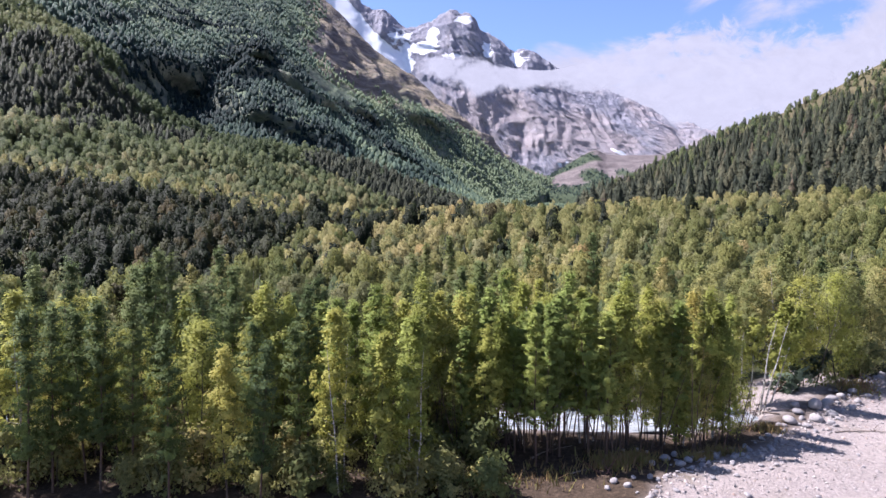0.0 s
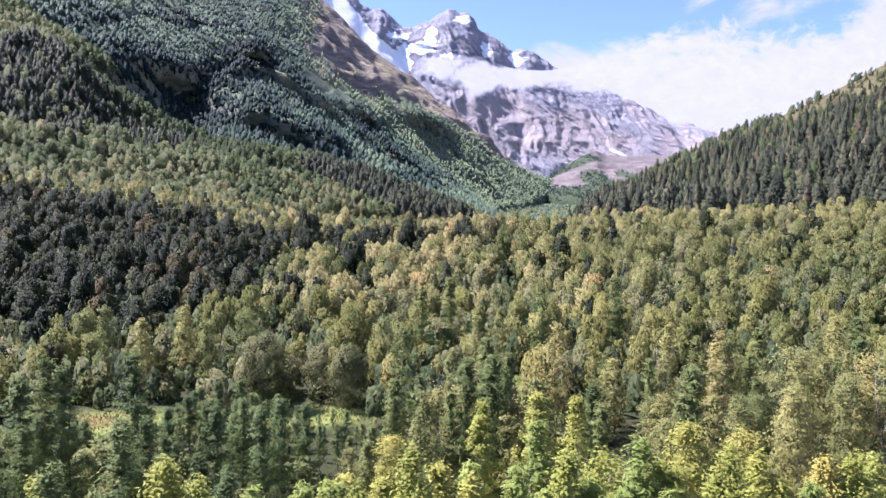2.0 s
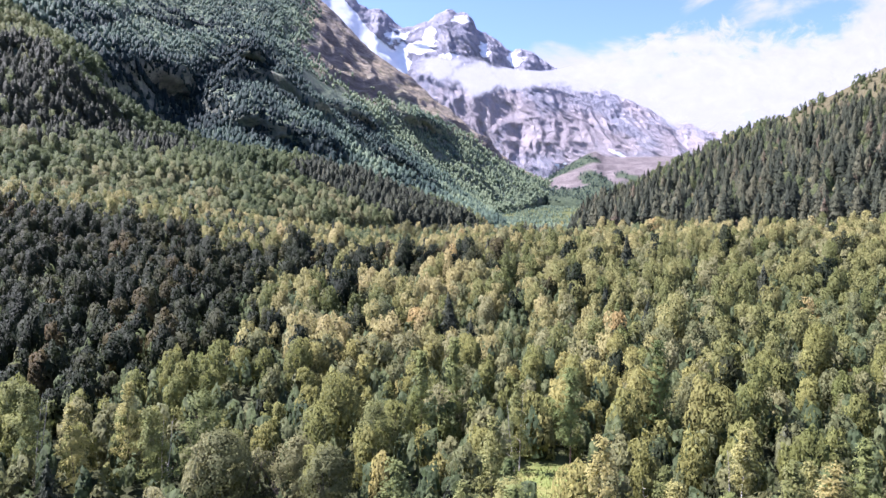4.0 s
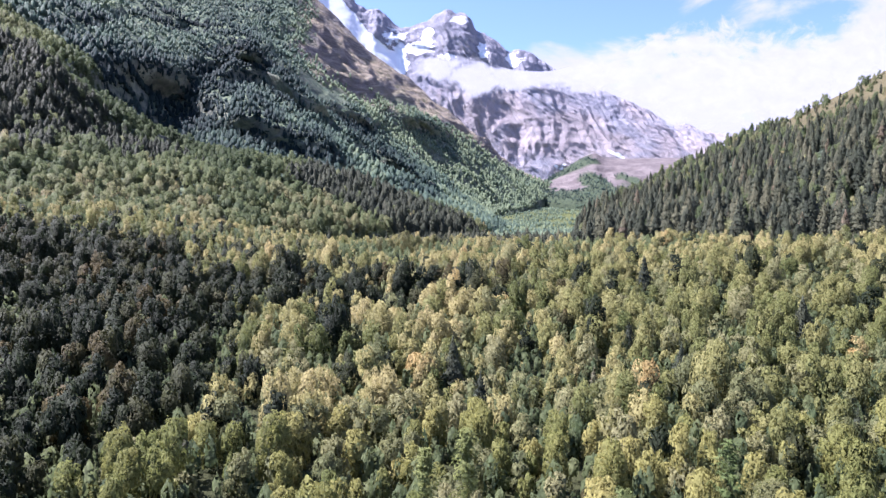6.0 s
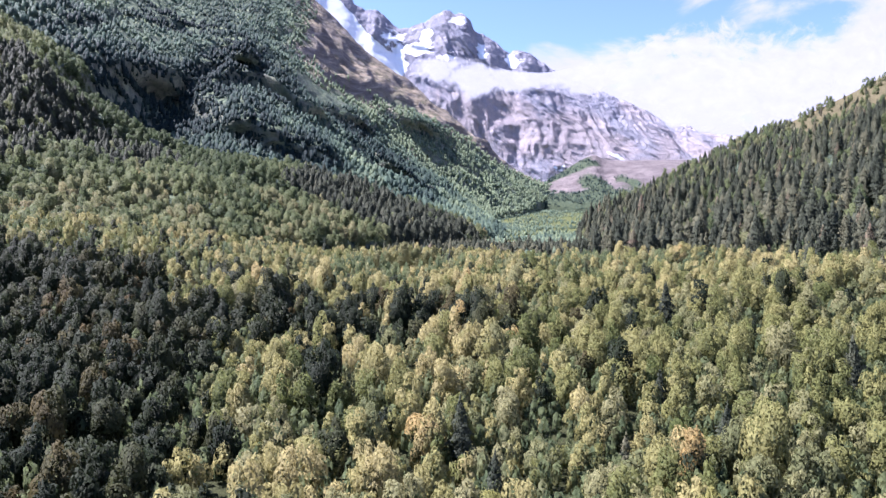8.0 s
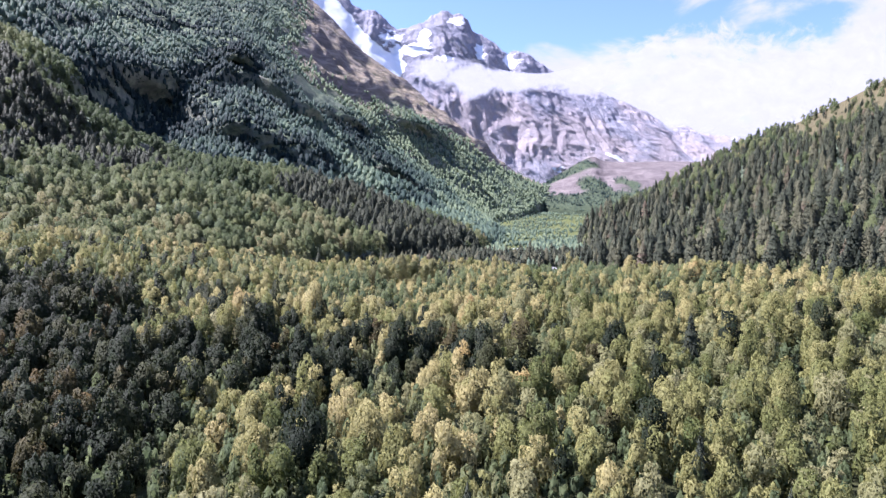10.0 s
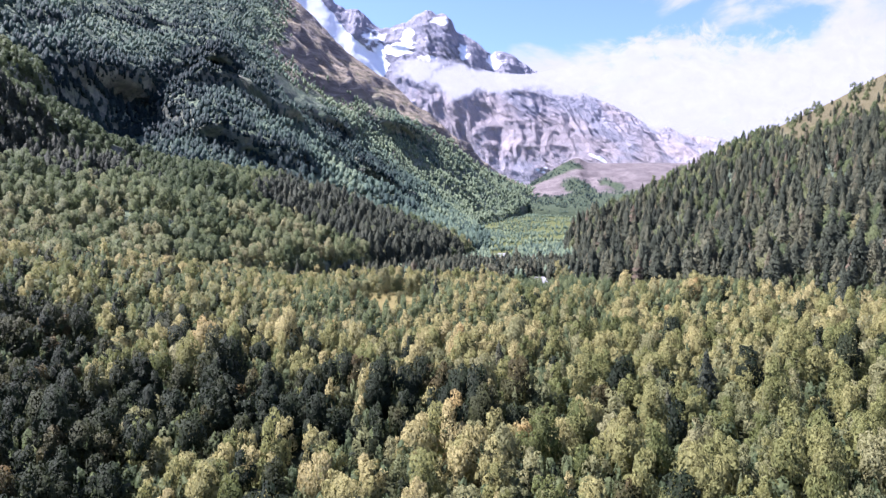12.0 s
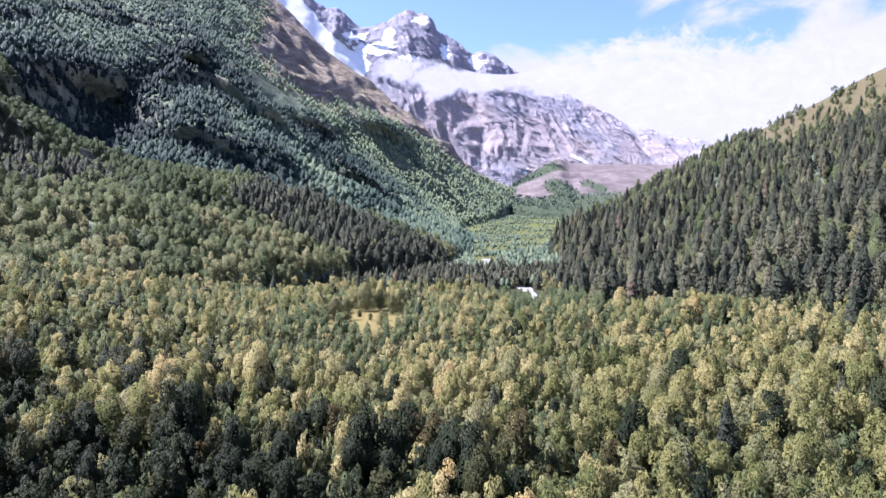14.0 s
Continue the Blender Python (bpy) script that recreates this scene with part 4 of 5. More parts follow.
# trees that stand out by themselves round the clearing
for kind, i, x, y, sc in (("willow", 1, -11.5, 98, 1.0), ("willow", 2, -22, 99, 1.1), ("willow", 0, -15.5, 103, 1.0), ("birch", 2, 4.2, 93, 1.0),
                          ("pine", 0, -3.2, 119, 1.12), ("pine", 1, 1.6, 121, 1.15), ("pine", 2, 27, 116, 1.05), ("willow", 1, 32, 118, 1.1),
                          ("pine", 3, 14, 108, 1.1), ("birch", 1, 8.5, 111, 0.9), ("birch", 3, -31, 104, 1.0), ("birch", 0, -40, 105, 1.0),
                          ("birch", 3, -47, 108, 1.05), ("birch", 2, -36, 109, 0.95), ("aspen", 2, -27, 107, 1.1), ("aspen", 1, -8, 108, 1.0)):
    plant(kind, i, x, y, sc)
# the row beside the water
for x in np.linspace(0.5, 11.5, 17):
    plant(rng.choice(['pine', 'birch', 'pine']), int(rng.integers(0, 3)), float(x + rng.normal(0, 0.5)), float(rng.uniform(43.2, 46.4)), rng.uniform(0.7, 1.0))
for k in range(46):
    x = -34 + k * 1.22 + rng.normal(0, 0.4)
    y = 47.3 + rng.normal(0, 0.9) + (0.0 if x > 4 else -1.5 * rng.random())
    if x > 19.5:
        continue
    plant(rng.choice(["pine", "birch", "birch"]) if x > -6 else rng.choice(["pine", "birch", "pine", "aspen"]), int(rng.integers(0, 3)), x, y, rng.uniform(0.86, 1.06))


# close-set trees at the end of the row, whose shade falls on the stones
for k in range(14):
    plant(["birch", "pine", "birch", "aspen"][k % 4], k % 3, 15.5 + 0.46 * k + float(rng.normal(0, 0.3)), 47.2 + 0.13 * k + float(rng.normal(0, 0.7)), rng.uniform(0.72, 0.98))


def near_kind(x, y):
    u = rng.random()
    if x > 19 and y < 80:
        return "aspen" if u < 0.62 else ("birch" if u < 0.85 else "pine")
    if x < -18 and y < 50:
        return "aspen" if u < 0.12 else ("birch" if u < 0.38 else "pine")
    if x < -8:
        return "pine" if u < (0.82 if y > 54 else 0.7) else ("birch" if u < 0.94 else "aspen")
    return "pine" if u < 0.36 else ("birch" if u < 0.80 else "aspen")


tries = 0
while len(planted) < 285 and tries < 9000:
    tries += 1
    y = 36 + 56 * rng.random() ** 1.15
    x = rng.uniform(-1, 1) * (0.70 * y + 4)
    if gravel_at(x, y) > 0.02 and x > 3 or meadow_at(x, y) > 0.25 or abs(y - river_line(x)) < 3.6 and x < 30 or (y < 43 and x > -1.5) or (y < 46.5 and x > 11) or (19 < x < 31 and y < 57.5):
        continue
    if any((x - a) ** 2 + (y - b) ** 2 < 2.9 for a, b, _ in planted):
        continue
    kind = near_kind(x, y)
    size = rng.uniform(0.72, 1.05)
    if -50 < x < -4 and y > 62:
        size = min(size, max(0.22, (25.5 - 0.41 * (y - 25.8)) / 12.5 * rng.uniform(0.7, 1.0)))
    if 7 < x < 15 and y > 88:
        size = min(size, 0.3)
    plant(kind, int(rng.integers(0, 3)), x, y, size)

# thin young stems between them
for k in range(100):
    plant("pole", k % 3, -33 + 0.52 * k + rng.normal(0, 0.5), rng.uniform(41.0, 47.5) if k < 68 else rng.uniform(44.0, 48.5), rng.uniform(0.7, 1.1))

# thicket that hides most of the water
for k in range(40):
    plant("bush", int(rng.integers(0, 2)), -26 + 0.75 * k + rng.normal(0, 0.4), rng.uniform(46.8, 48.8), rng.uniform(0.8, 1.35))

# scrub round the clearing
for k in range(105):
    x, y = rng.uniform(-52, -2), rng.uniform(60, 89)
    if meadow_at(x, y) < 0.3 and abs(x) < 0.68 * y:
        if rng.random() < 0.55 and y > 68:
            plant("pine", 2, x, y, rng.uniform(0.4, 0.6), None, 0.62)
        else:
            plant("bush", int(rng.integers(0, 2)), x, y, rng.uniform(0.8, 1.0 + 0.028 * (90 - y)))

# young pines between the two lawns of the clearing
for k in range(64):
    x, y = (rng.uniform(-27.5, -16.5), rng.uniform(76, 90)) if k < 26 else (rng.uniform(-40, -13), rng.uniform(61, 76))
    if meadow_at(x, y) < 0.6:
        plant("pine", 2, x, y, rng.uniform(0.5, 0.72) if k < 26 else rng.uniform(0.45, 0.62), None, 0.66)
plant("aspen", 1, -41.5, 86.5, 0.75)
for k in range(44):
    plant("bush", int(rng.integers(0, 2)), rng.uniform(-2, 17), rng.uniform(60, 92), rng.uniform(0.9, 1.5))

# undergrowth along the near bank
for k in range(135):
    x = rng.uniform(-34, 3.5) if k > 8 else rng.uniform(31, 44)
    y = rng.uniform(37.5, 49) if x < 4 else (rng.uniform(42.5, 47.5) if x < 9 else float(gravel_edge(x)) + rng.uniform(1.5, 3.0))
    plant("bush", int(rng.integers(0, 2)), x, y, rng.uniform(0.6, 1.25))

# ---------------------------------------------------------------- joined woods


def templates(kind, count, leaves, size, wide, tall, base, rings, seed):
    out = []
    for i in range(count):
        r = np.random.default_rng(seed + i)
        w, h = wide * r.uniform(0.85, 1.15), tall * r.uniform(0.9, 1.1)
        form = conifer if kind in ("pine", "old_pine", "spruce") else shell
        out.append(form(kind, leaves, size, r, w, h, base, rings + (int(r.integers(-1, 2)) if rings > 2 else 0)))
    return out


def wood(name, forms, pos, scale, tone, mat, label, category="trees"):
    """Many trees as one mesh: each a turned and scaled form."""
    r = np.random.default_rng(len(pos))
    pick = r.integers(0, len(forms), len(pos))
    ang = r.uniform(0, 2 * np.pi, len(pos))
    tall = scale * r.uniform(0.85, 1.2, len(pos))
    cos, fs, ts, ns, off = [], [], [], [], 0
    for k, (fc, ff, fn) in enumerate(forms):
        ids = np.nonzero(pick == k)[0]
        if not len(ids):
            continue
        c, s = np.cos(ang[ids])[:, None], np.sin(ang[ids])[:, None]
        x = (fc[:, 0] * c - fc[:, 1] * s) * scale[ids][:, None] + pos[ids, 0:1]
        y = (fc[:, 0] * s + fc[:, 1] * c) * scale[ids][:, None] + pos[ids, 1:2]
        z = fc[:, 2] * tall[ids][:, None] + pos[ids, 2:3]
        cos.append(np.stack([x, y, z], -1).reshape(-1, 3))
        fs.append((ff[None] + (np.arange(len(ids)) * len(fc))[:, None, None] + off).reshape(-1, 3))
        ts.append(np.repeat(tone[ids], len(fc)))
        ns.append(np.stack([fn[:, 0] * c - fn[:, 1] * s, fn[:, 0] * s + fn[:, 1] * c, np.repeat(fn[None, :, 2], len(ids), 0)], -1).reshape(-1, 3))
        off += len(ids) * len(fc)
    return link_mesh(name, np.concatenate(cos), np.concatenate(fs), mat, None, True, {"tone": np.concatenate(ts)}, normals=np.concatenate(ns), label=label, category=category, kind="stuff")


def scatter(y0, y1, gap, r):
    """Jittered points of the floor inside the camera's field of view, about gap metres apart."""
    pts = []
    y = y0
    while y < y1:
        w = 0.69 * y + 8
        m = int(2 * w / gap)
        x = np.linspace(-w, w, m) + r.normal(0, gap * 0.33, m)
        pts.append(np.stack([x, y + r.normal(0, gap * 0.33, m)], 1))
        y += gap * 0.9
    return np.concatenate(pts)


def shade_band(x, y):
    """Where birches are coloured dark to stand in for cloud shade."""
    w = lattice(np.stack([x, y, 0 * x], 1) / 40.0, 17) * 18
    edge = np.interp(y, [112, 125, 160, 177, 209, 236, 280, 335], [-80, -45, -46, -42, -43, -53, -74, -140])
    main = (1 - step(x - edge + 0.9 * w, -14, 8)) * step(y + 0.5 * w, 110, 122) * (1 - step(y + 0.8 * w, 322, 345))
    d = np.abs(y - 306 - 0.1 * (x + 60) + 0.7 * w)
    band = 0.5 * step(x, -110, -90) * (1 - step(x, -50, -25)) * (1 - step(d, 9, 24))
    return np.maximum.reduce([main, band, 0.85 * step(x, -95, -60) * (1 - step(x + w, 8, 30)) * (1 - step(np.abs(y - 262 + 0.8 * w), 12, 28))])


r = np.random.default_rng(21)
F_MID = {"birch": templates("birch", 16, 180, 0.22, 3.15, 7.5, 0.3, 8, 40), "round": templates("round", 10, 170, 0.22, 3.0, 6.0, 0.2, 8, 60),
         "pine": templates("pine", 6, 80, 0.42, 2.3, 9.0, 0.8, 10, 80)}
F_NEAR = {"birch": templates("birch", 10, 720, 0.14, 2.85, 7.8, 0.4, 12, 640), "round": templates("round", 6, 700, 0.14, 2.9, 6.4, 0.2, 11, 660),
          "pine": templates("pine", 5, 300, 0.28, 2.2, 9.4, 0.8, 13, 680)}
F_FAR = {"birch": templates("birch", 14, 22, 0.36, 3.0, 7.2, 0.2, 5, 140), "round": templates("round", 8, 22, 0.36, 3.4, 6.0, 0.0, 5, 160),
         "pine": templates("pine", 6, 22, 0.55, 2.5, 9.5, 0.5, 7, 180)}
F_HILL = {"spruce": templates("old_pine", 14, 80, 0.7, 3.8, 16.5, 1.4, 10, 240), "round": templates("birch", 12, 34, 0.5, 4.4, 10.5, 0.0, 6, 260)}
F_SLOPE = {"spruce": templates("old_pine", 8, 24, 0.9, 5.0, 13.5, 0.8, 6, 440), "round": templates("birch", 12, 10, 0.7, 5.4, 9.5, 0.0, 3, 460)}
F_BACK = {"round": templates("round", 12, 2, 0.9, 5.0, 7.8, 0.0, 1, 340)}


def sow(pts, forms, tag):
    x, y = pts[:, 0], pts[:, 1]
    keep = (meadow_at(x, y) < 0.3) & (dry_at(x, y) < 0.35)
    keep &= ~((np.abs(x - 81) < 13) & (y > 490) & (y < 610))
    if len(planted):
        pl = np.array(planted)[:, :2]
        keep &= np.min(np.hypot(x[:, None] - pl[:, 0], y[:, None] - pl[:, 1]), 1) > 1.8
    keep &= lattice(np.stack([x, y, 0 * x], 1) / 9.0, 51) < 0.92
    x, y = x[keep], y[keep]
    z = land(x, y) - 0.2
    patch = lattice(np.stack([x, y, 0 * x], 1) / 26.0, 9)
    tone = np.clip(0.42 + 0.25 * r.normal(size=len(x)) + 0.28 * patch, 0, 0.80)
    tone = np.minimum(tone + 0.03 * step(y, 170, 300), 0.8)
    # leaf tone is lowered at the near left and along the right
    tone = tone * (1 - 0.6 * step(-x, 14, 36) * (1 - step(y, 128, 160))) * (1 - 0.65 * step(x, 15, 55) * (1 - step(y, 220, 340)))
    tone = np.where(r.random(len(x)) < 0.012, r.uniform(0.88, 0.97, len(x)), tone)
    u = r.random(len(x))
    # trees given the cloud-shade colours, with a few single ones elsewhere
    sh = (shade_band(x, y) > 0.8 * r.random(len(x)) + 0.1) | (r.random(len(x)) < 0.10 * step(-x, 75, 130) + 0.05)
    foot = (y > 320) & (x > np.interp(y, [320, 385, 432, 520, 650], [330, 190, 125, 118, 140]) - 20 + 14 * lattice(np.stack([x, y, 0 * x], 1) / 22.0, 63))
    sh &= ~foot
    pine = (u < 0.012 + 0.2 * (1 - step(y, 75, 115))) & ~sh & ~foot
    wil = (u > 0.70) & ~sh & ~foot
    rest = ~(sh | pine | wil | foot)
    pos = np.stack([x, y, z], 1)
    sc = (0.52 + 0.95 * r.beta(1.3, 1.6, len(x))) * (1 - 0.5 * blob(x, y, -21, 378, 30, 46, 0.4)) * np.interp(y, [100, 150, 230], [0.74, 0.86, 1.0]) * (1.04 + 0.2 * lattice(np.stack([x, y, 0 * x], 1) / 13.0, 57)) * (1 - 0.5 * (lattice(np.stack([x, y, 0 * x], 1) / 9.0, 51) > 0.62)) * np.where((np.abs(x - 74) < 24) & (y > 415), 0.5, 1.0)
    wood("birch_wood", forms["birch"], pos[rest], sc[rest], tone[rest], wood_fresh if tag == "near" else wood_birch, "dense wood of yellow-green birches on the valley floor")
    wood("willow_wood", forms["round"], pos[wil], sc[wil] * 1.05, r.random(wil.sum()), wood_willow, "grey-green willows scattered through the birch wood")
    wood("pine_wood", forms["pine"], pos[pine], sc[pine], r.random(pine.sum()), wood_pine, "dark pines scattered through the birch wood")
    if foot.sum() > 4:
        dense = foot & (u < 0.55)
        wood("conifer_wood", F_HILL["spruce"], pos[dense], sc[dense] * 0.85, r.random(dense.sum()), wood_spruce, "dark conifers at the hillside's foot")
        dense = foot & (u > 0.75)
        wood("willow_wood", F_HILL["round"], pos[dense], sc[dense] * 0.7, r.random(dense.sum()), wood_willow, "pale broadleaved trees at the hillside's foot")
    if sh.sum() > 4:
        wood("shaded_birch_wood", forms["birch"], pos[sh], sc[sh], r.random(sh.sum()), wood_shady, "birch wood at the slope's foot, coloured dark for cloud shade")


sow(scatter(93, 148, 4.7, r), F_NEAR, "near")
sow(scatter(148, 318, 4.65, r), F_MID, "mid")
sow(scatter(318, 600, 5.7, r), F_FAR, "far")


# low growth between the stems
x, y = np.concatenate([scatter(93, 335, 3.1, r), scatter(335, 560, 4.4, r)]).T
size = np.interp(y, [93, 330, 400], [1.0, 1.0, 1.5])
keep = (meadow_at(x, y) < 0.2) & (dry_at(x, y) < 0.2) & ((np.abs(x - 81) > 11) | (np.abs(y - 552) > 55)) & (lattice(np.stack([x, y, 0 * x], 1) / 7.0, 58) > -0.75)
x, y = x[keep], y[keep]
wood("undergrowth", F_BACK["round"], np.stack([x, y, land(x, y) - 0.4], 1), size[keep] * r.uniform(0.28, 0.62, len(x)), np.clip(0.25 + 0.2 * r.normal(size=len(x)), 0, 0.7), wood_hill, "low shrubs and saplings under the birches", "shrubs")


def on_loft(fn, n, s0, s1, v0, v1, weight, r):
    """n points of a mountainside, spread by area and by weight(s, v, p)."""
    s, v = r.uniform(s0, s1, 7 * n), r.uniform(v0, v1, 7 * n)
    p, a, b = fn(s, v), fn(s + 0.02, v), fn(s, v + 0.01)
    w = np.linalg.norm(np.cross(a - p, b - p), axis=1) * weight(s, v, p)
    w = np.minimum(w, np.percentile(w[w > 0], 97))
    k = r.choice(len(s), n, replace=False, p=w / w.sum())
    return s[k], v[k], p[k]


# hillside woods
s, v, p = on_loft(right_side, 3300, 0, 5.6, 0.0, 1.98, lambda s, v, p: (1 - 0.85 * step(v + 0.1 * lattice(p / 60.0, 26), 1.46, 1.58) * step(s, 3.9, 4.4)) * np.clip(620 / np.hypot(p[:, 0], p[:, 1]), 0.45, 1) * (p[:, 0] < 0.72 * p[:, 1] + 20), r)
leafy = (r.random(len(s)) < 0.46 + 0.5 * lattice(p / 40.0, 19))
wood("conifer_wood", F_HILL["spruce"], p[~leafy] - [0, 0, 0.6], (0.65 + 1.05 * r.beta(1.5, 1.5, (~leafy).sum())) * (1 - 0.4 * step(v[~leafy], 1.35, 1.7)), r.random((~leafy).sum()), wood_spruce, "dark conifer wood covering the hillside")
wood("hillside_wood", F_HILL["round"], p[leafy] - [0, 0, 0.6], r.uniform(0.95, 1.75, leafy.sum()), r.beta(1.3, 2.2, leafy.sum()), wood_hill, "pale broadleaved trees among hillside conifers")



def left_cover(s, v, p):
    edge = 2.05 + 0.35 * lattice(p / 120.0, 5) + 1.2 * step(s, 3.3, 4.4)
    c = (1 - step(v, edge, edge + 0.35)) * (1 - 0.7 * (lattice(p / 70.0, 23) > 0.4) * step(p[:, 1], 900, 1500))
    c = c * (1 - 0.95 * (s < 1.6) * step(v, 2.5, 2.7))
    return c * np.clip(500 / p[:, 1], 0.36, 1) * (np.abs(p[:, 0]) < 0.70 * p[:, 1] + 40)


s, v, p = on_loft(left_side, 32000, 0.0, 8.8, 0.0, 2.95, left_cover, r)
face_shade = left_shaded_faces(p)[0]
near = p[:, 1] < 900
# leaf tone painted darker on the shaded faces, paler far off for haze
tone = np.clip(0.66 - 0.65 * face_shade + 0.4 * step(p[:, 0], -420, -220) * step(p[:, 1], 1350, 1900) + 0.08 * r.normal(size=len(s)) + 0.3 * lattice(p / 45.0, 29) + 0.32 * lattice(p / 130.0, 28), 0, 1)
spur = near & (v < 0.95) & (s > 4.4) & (s < 5.75 - 0.5 * v) & (r.random(len(s)) < 0.92)
wood("conifer_wood", F_SLOPE["spruce"], p[spur] - [0, 0, 0.6], r.uniform(0.75, 1.1, spur.sum()), r.random(spur.sum()) * 0.6, wood_spruce, "belt of dark conifers at the mountain's foot")
low = near & ~spur & (r.random(len(s)) > step(v, 0.5, 1.5))
shoulder = near & ~spur & (p[:, 1] < 720) & (p[:, 2] > 88 + 12 * lattice(p / 40.0, 44)) & (r.random(len(s)) < 0.85)
low &= ~shoulder
a = near & ~spur & ~low & ~shoulder
# the lower birches also carry the faces' shade in their tone
wood("slope_birch_wood", F_SLOPE["round"], p[low] - [0, 0, 0.6], r.uniform(0.75, 1.5, low.sum()), np.clip(0.38 + 0.18 * r.normal(size=low.sum()) + 0.45 * lattice(p[low] / 28.0, 39) - 0.4 * face_shade[low], 0, 0.85), wood_hill, "yellow-green birches on the mountain's lower slope")
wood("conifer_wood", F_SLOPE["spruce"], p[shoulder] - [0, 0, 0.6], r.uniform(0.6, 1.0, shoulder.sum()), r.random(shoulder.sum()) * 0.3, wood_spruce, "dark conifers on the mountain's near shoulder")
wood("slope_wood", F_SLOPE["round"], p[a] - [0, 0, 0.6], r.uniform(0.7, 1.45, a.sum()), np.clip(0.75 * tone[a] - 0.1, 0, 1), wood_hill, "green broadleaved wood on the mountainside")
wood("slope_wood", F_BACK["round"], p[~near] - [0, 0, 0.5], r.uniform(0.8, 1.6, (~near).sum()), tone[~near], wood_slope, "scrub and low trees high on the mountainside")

# woods of the upper valley floor, between the two mountainsides
n = 7600
y = 600 + 1750 * r.random(n) ** 1.3
lo = np.interp(y, [600, 730, 900, 1362, 1755, 2050, 2450], [-60, 25, 70, 150, 150, 260, 425]) - 15
hi = np.interp(y, [600, 650, 800, 1010, 1300, 1700, 2000, 2350], [185, 172, 178, 215, 330, 600, 540, 420]) + 15
x = lo + (hi - lo) * r.random(n)
keep = (np.abs(x - 81) > 14) | (np.abs(y - 552) > 60)
keep &= (np.abs(x - 97) > 14) | (np.abs(y - 860) > 80)
keep &= (r.random(n) < 0.5 + 0.7 * lattice(np.stack([x, y, 0 * x], 1) / 70.0, 77)) | (y < 900)
x, y = x[keep], y[keep]
pos = np.stack([x, y, land(x, y) - 0.4], 1)
con = (r.random(len(x)) < 0.7) & (y < 760)
wood("conifer_wood", F_SLOPE["spruce"], pos[con], r.uniform(0.45, 0.85, con.sum()), r.random(con.sum()), wood_spruce, "conifers along the upper stream")
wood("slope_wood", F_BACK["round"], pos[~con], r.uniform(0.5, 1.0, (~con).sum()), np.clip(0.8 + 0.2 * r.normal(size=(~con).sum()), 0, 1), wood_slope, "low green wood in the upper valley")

# scattered wood on the moraine
ids = np.nonzero(MORAINE_WOOD > 0.5)[0]
ids = r.choice(ids, 1500)
wood("moraine_wood", F_BACK["round"], MORAINE_PTS[ids] + np.stack([r.normal(0, 5, 1500), r.normal(0, 5, 1500), 0 * ids - 0.5], 1), r.uniform(0.6, 1.1, 1500), 0.45 * r.random(1500), wood_slope, "dark scrub on the moraine flank")

# bushes of the dry clearing
for k, (x, y, s) in enumerate(((-34, 430, 1.5), (-29, 436, 1.3), (-22, 466, 1.7), (-15, 470, 1.5), (-8, 450, 1.2), (-12, 402, 0.8), (-27, 398, 0.9), (-4, 458, 1.5), (-18, 430, 0.4), (-24, 448, 0.5), (-11, 426, 0.5))):
    plant("willow", k % 3, x, y, s)

# ---------------------------------------------------------------- stones, driftwood and grass by the water
mat_boulder, t = material("boulder_stone")
co = node(t, "ShaderNodeTexCoord").outputs["Object"]
shade = node(t, "ShaderNodeObjectInfo").outputs["Random"]
n1, n2 = speckle(t, co, 2.2, 6, 0.65), speckle(t, co, 16.0, 4, 0.6)
c = mixed(t, shade, (0.17, 0.165, 0.175), (0.36, 0.335, 0.325))
c = mixed(t, 0.5, c, ramp(t, n1, [(0.3, (0.13, 0.125, 0.13)), (0.7, (0.40, 0.37, 0.36))]))
finish(t, c, 0.85, maths(t, "ADD", n1, maths(t, "MULTIPLY", n2, 0.4)), 0.5, 0.08, 0.25)

mat_cobble, t = material("loose_cobbles")
isl = node(t, "ShaderNodeNewGeometry").outputs["Random Per Island"]
n1 = speckle(t, place(t), 9.0, 4, 0.6)
c = ramp(t, isl, [(0.0, (0.165, 0.142, 0.135)), (0.5, (0.31, 0.265, 0.25)), (0.85, (0.43, 0.38, 0.36)), (1.0, (0.32, 0.22, 0.17))])
finish(t, mixed(t, 0.3, c, ramp(t, n1, [(0.3, grey(0.12)), (0.7, grey(0.4))])), 0.9, n1, 0.3, 0.03, 0.2)

mat_grass, t = material("dry_grass")
isl = node(t, "ShaderNodeNewGeometry").outputs["Random Per Island"]
c = ramp(t, maths(t, "ADD", maths(t, "MULTIPLY", isl, 0.5), maths(t, "MULTIPLY", attr(t, "tone"), 0.5)), [(0.0, (0.12, 0.165, 0.038)), (0.35, (0.175, 0.18, 0.05)), (0.6, (0.22, 0.165, 0.07)), (0.85, (0.24, 0.15, 0.075)), (1.0, (0.17, 0.07, 0.045))])
finish(t, c, 0.8, None, spec=0.15)

mat_drift = bark("driftwood", (0.10, 0.075, 0.06), (0.30, 0.25, 0.21))
mat_twig = bark("dead_twigs", (0.10, 0.045, 0.035), (0.22, 0.11, 0.085))


def height_at(x, y):
    return float(land(np.array([float(x)]), np.array([float(y)]))[0])


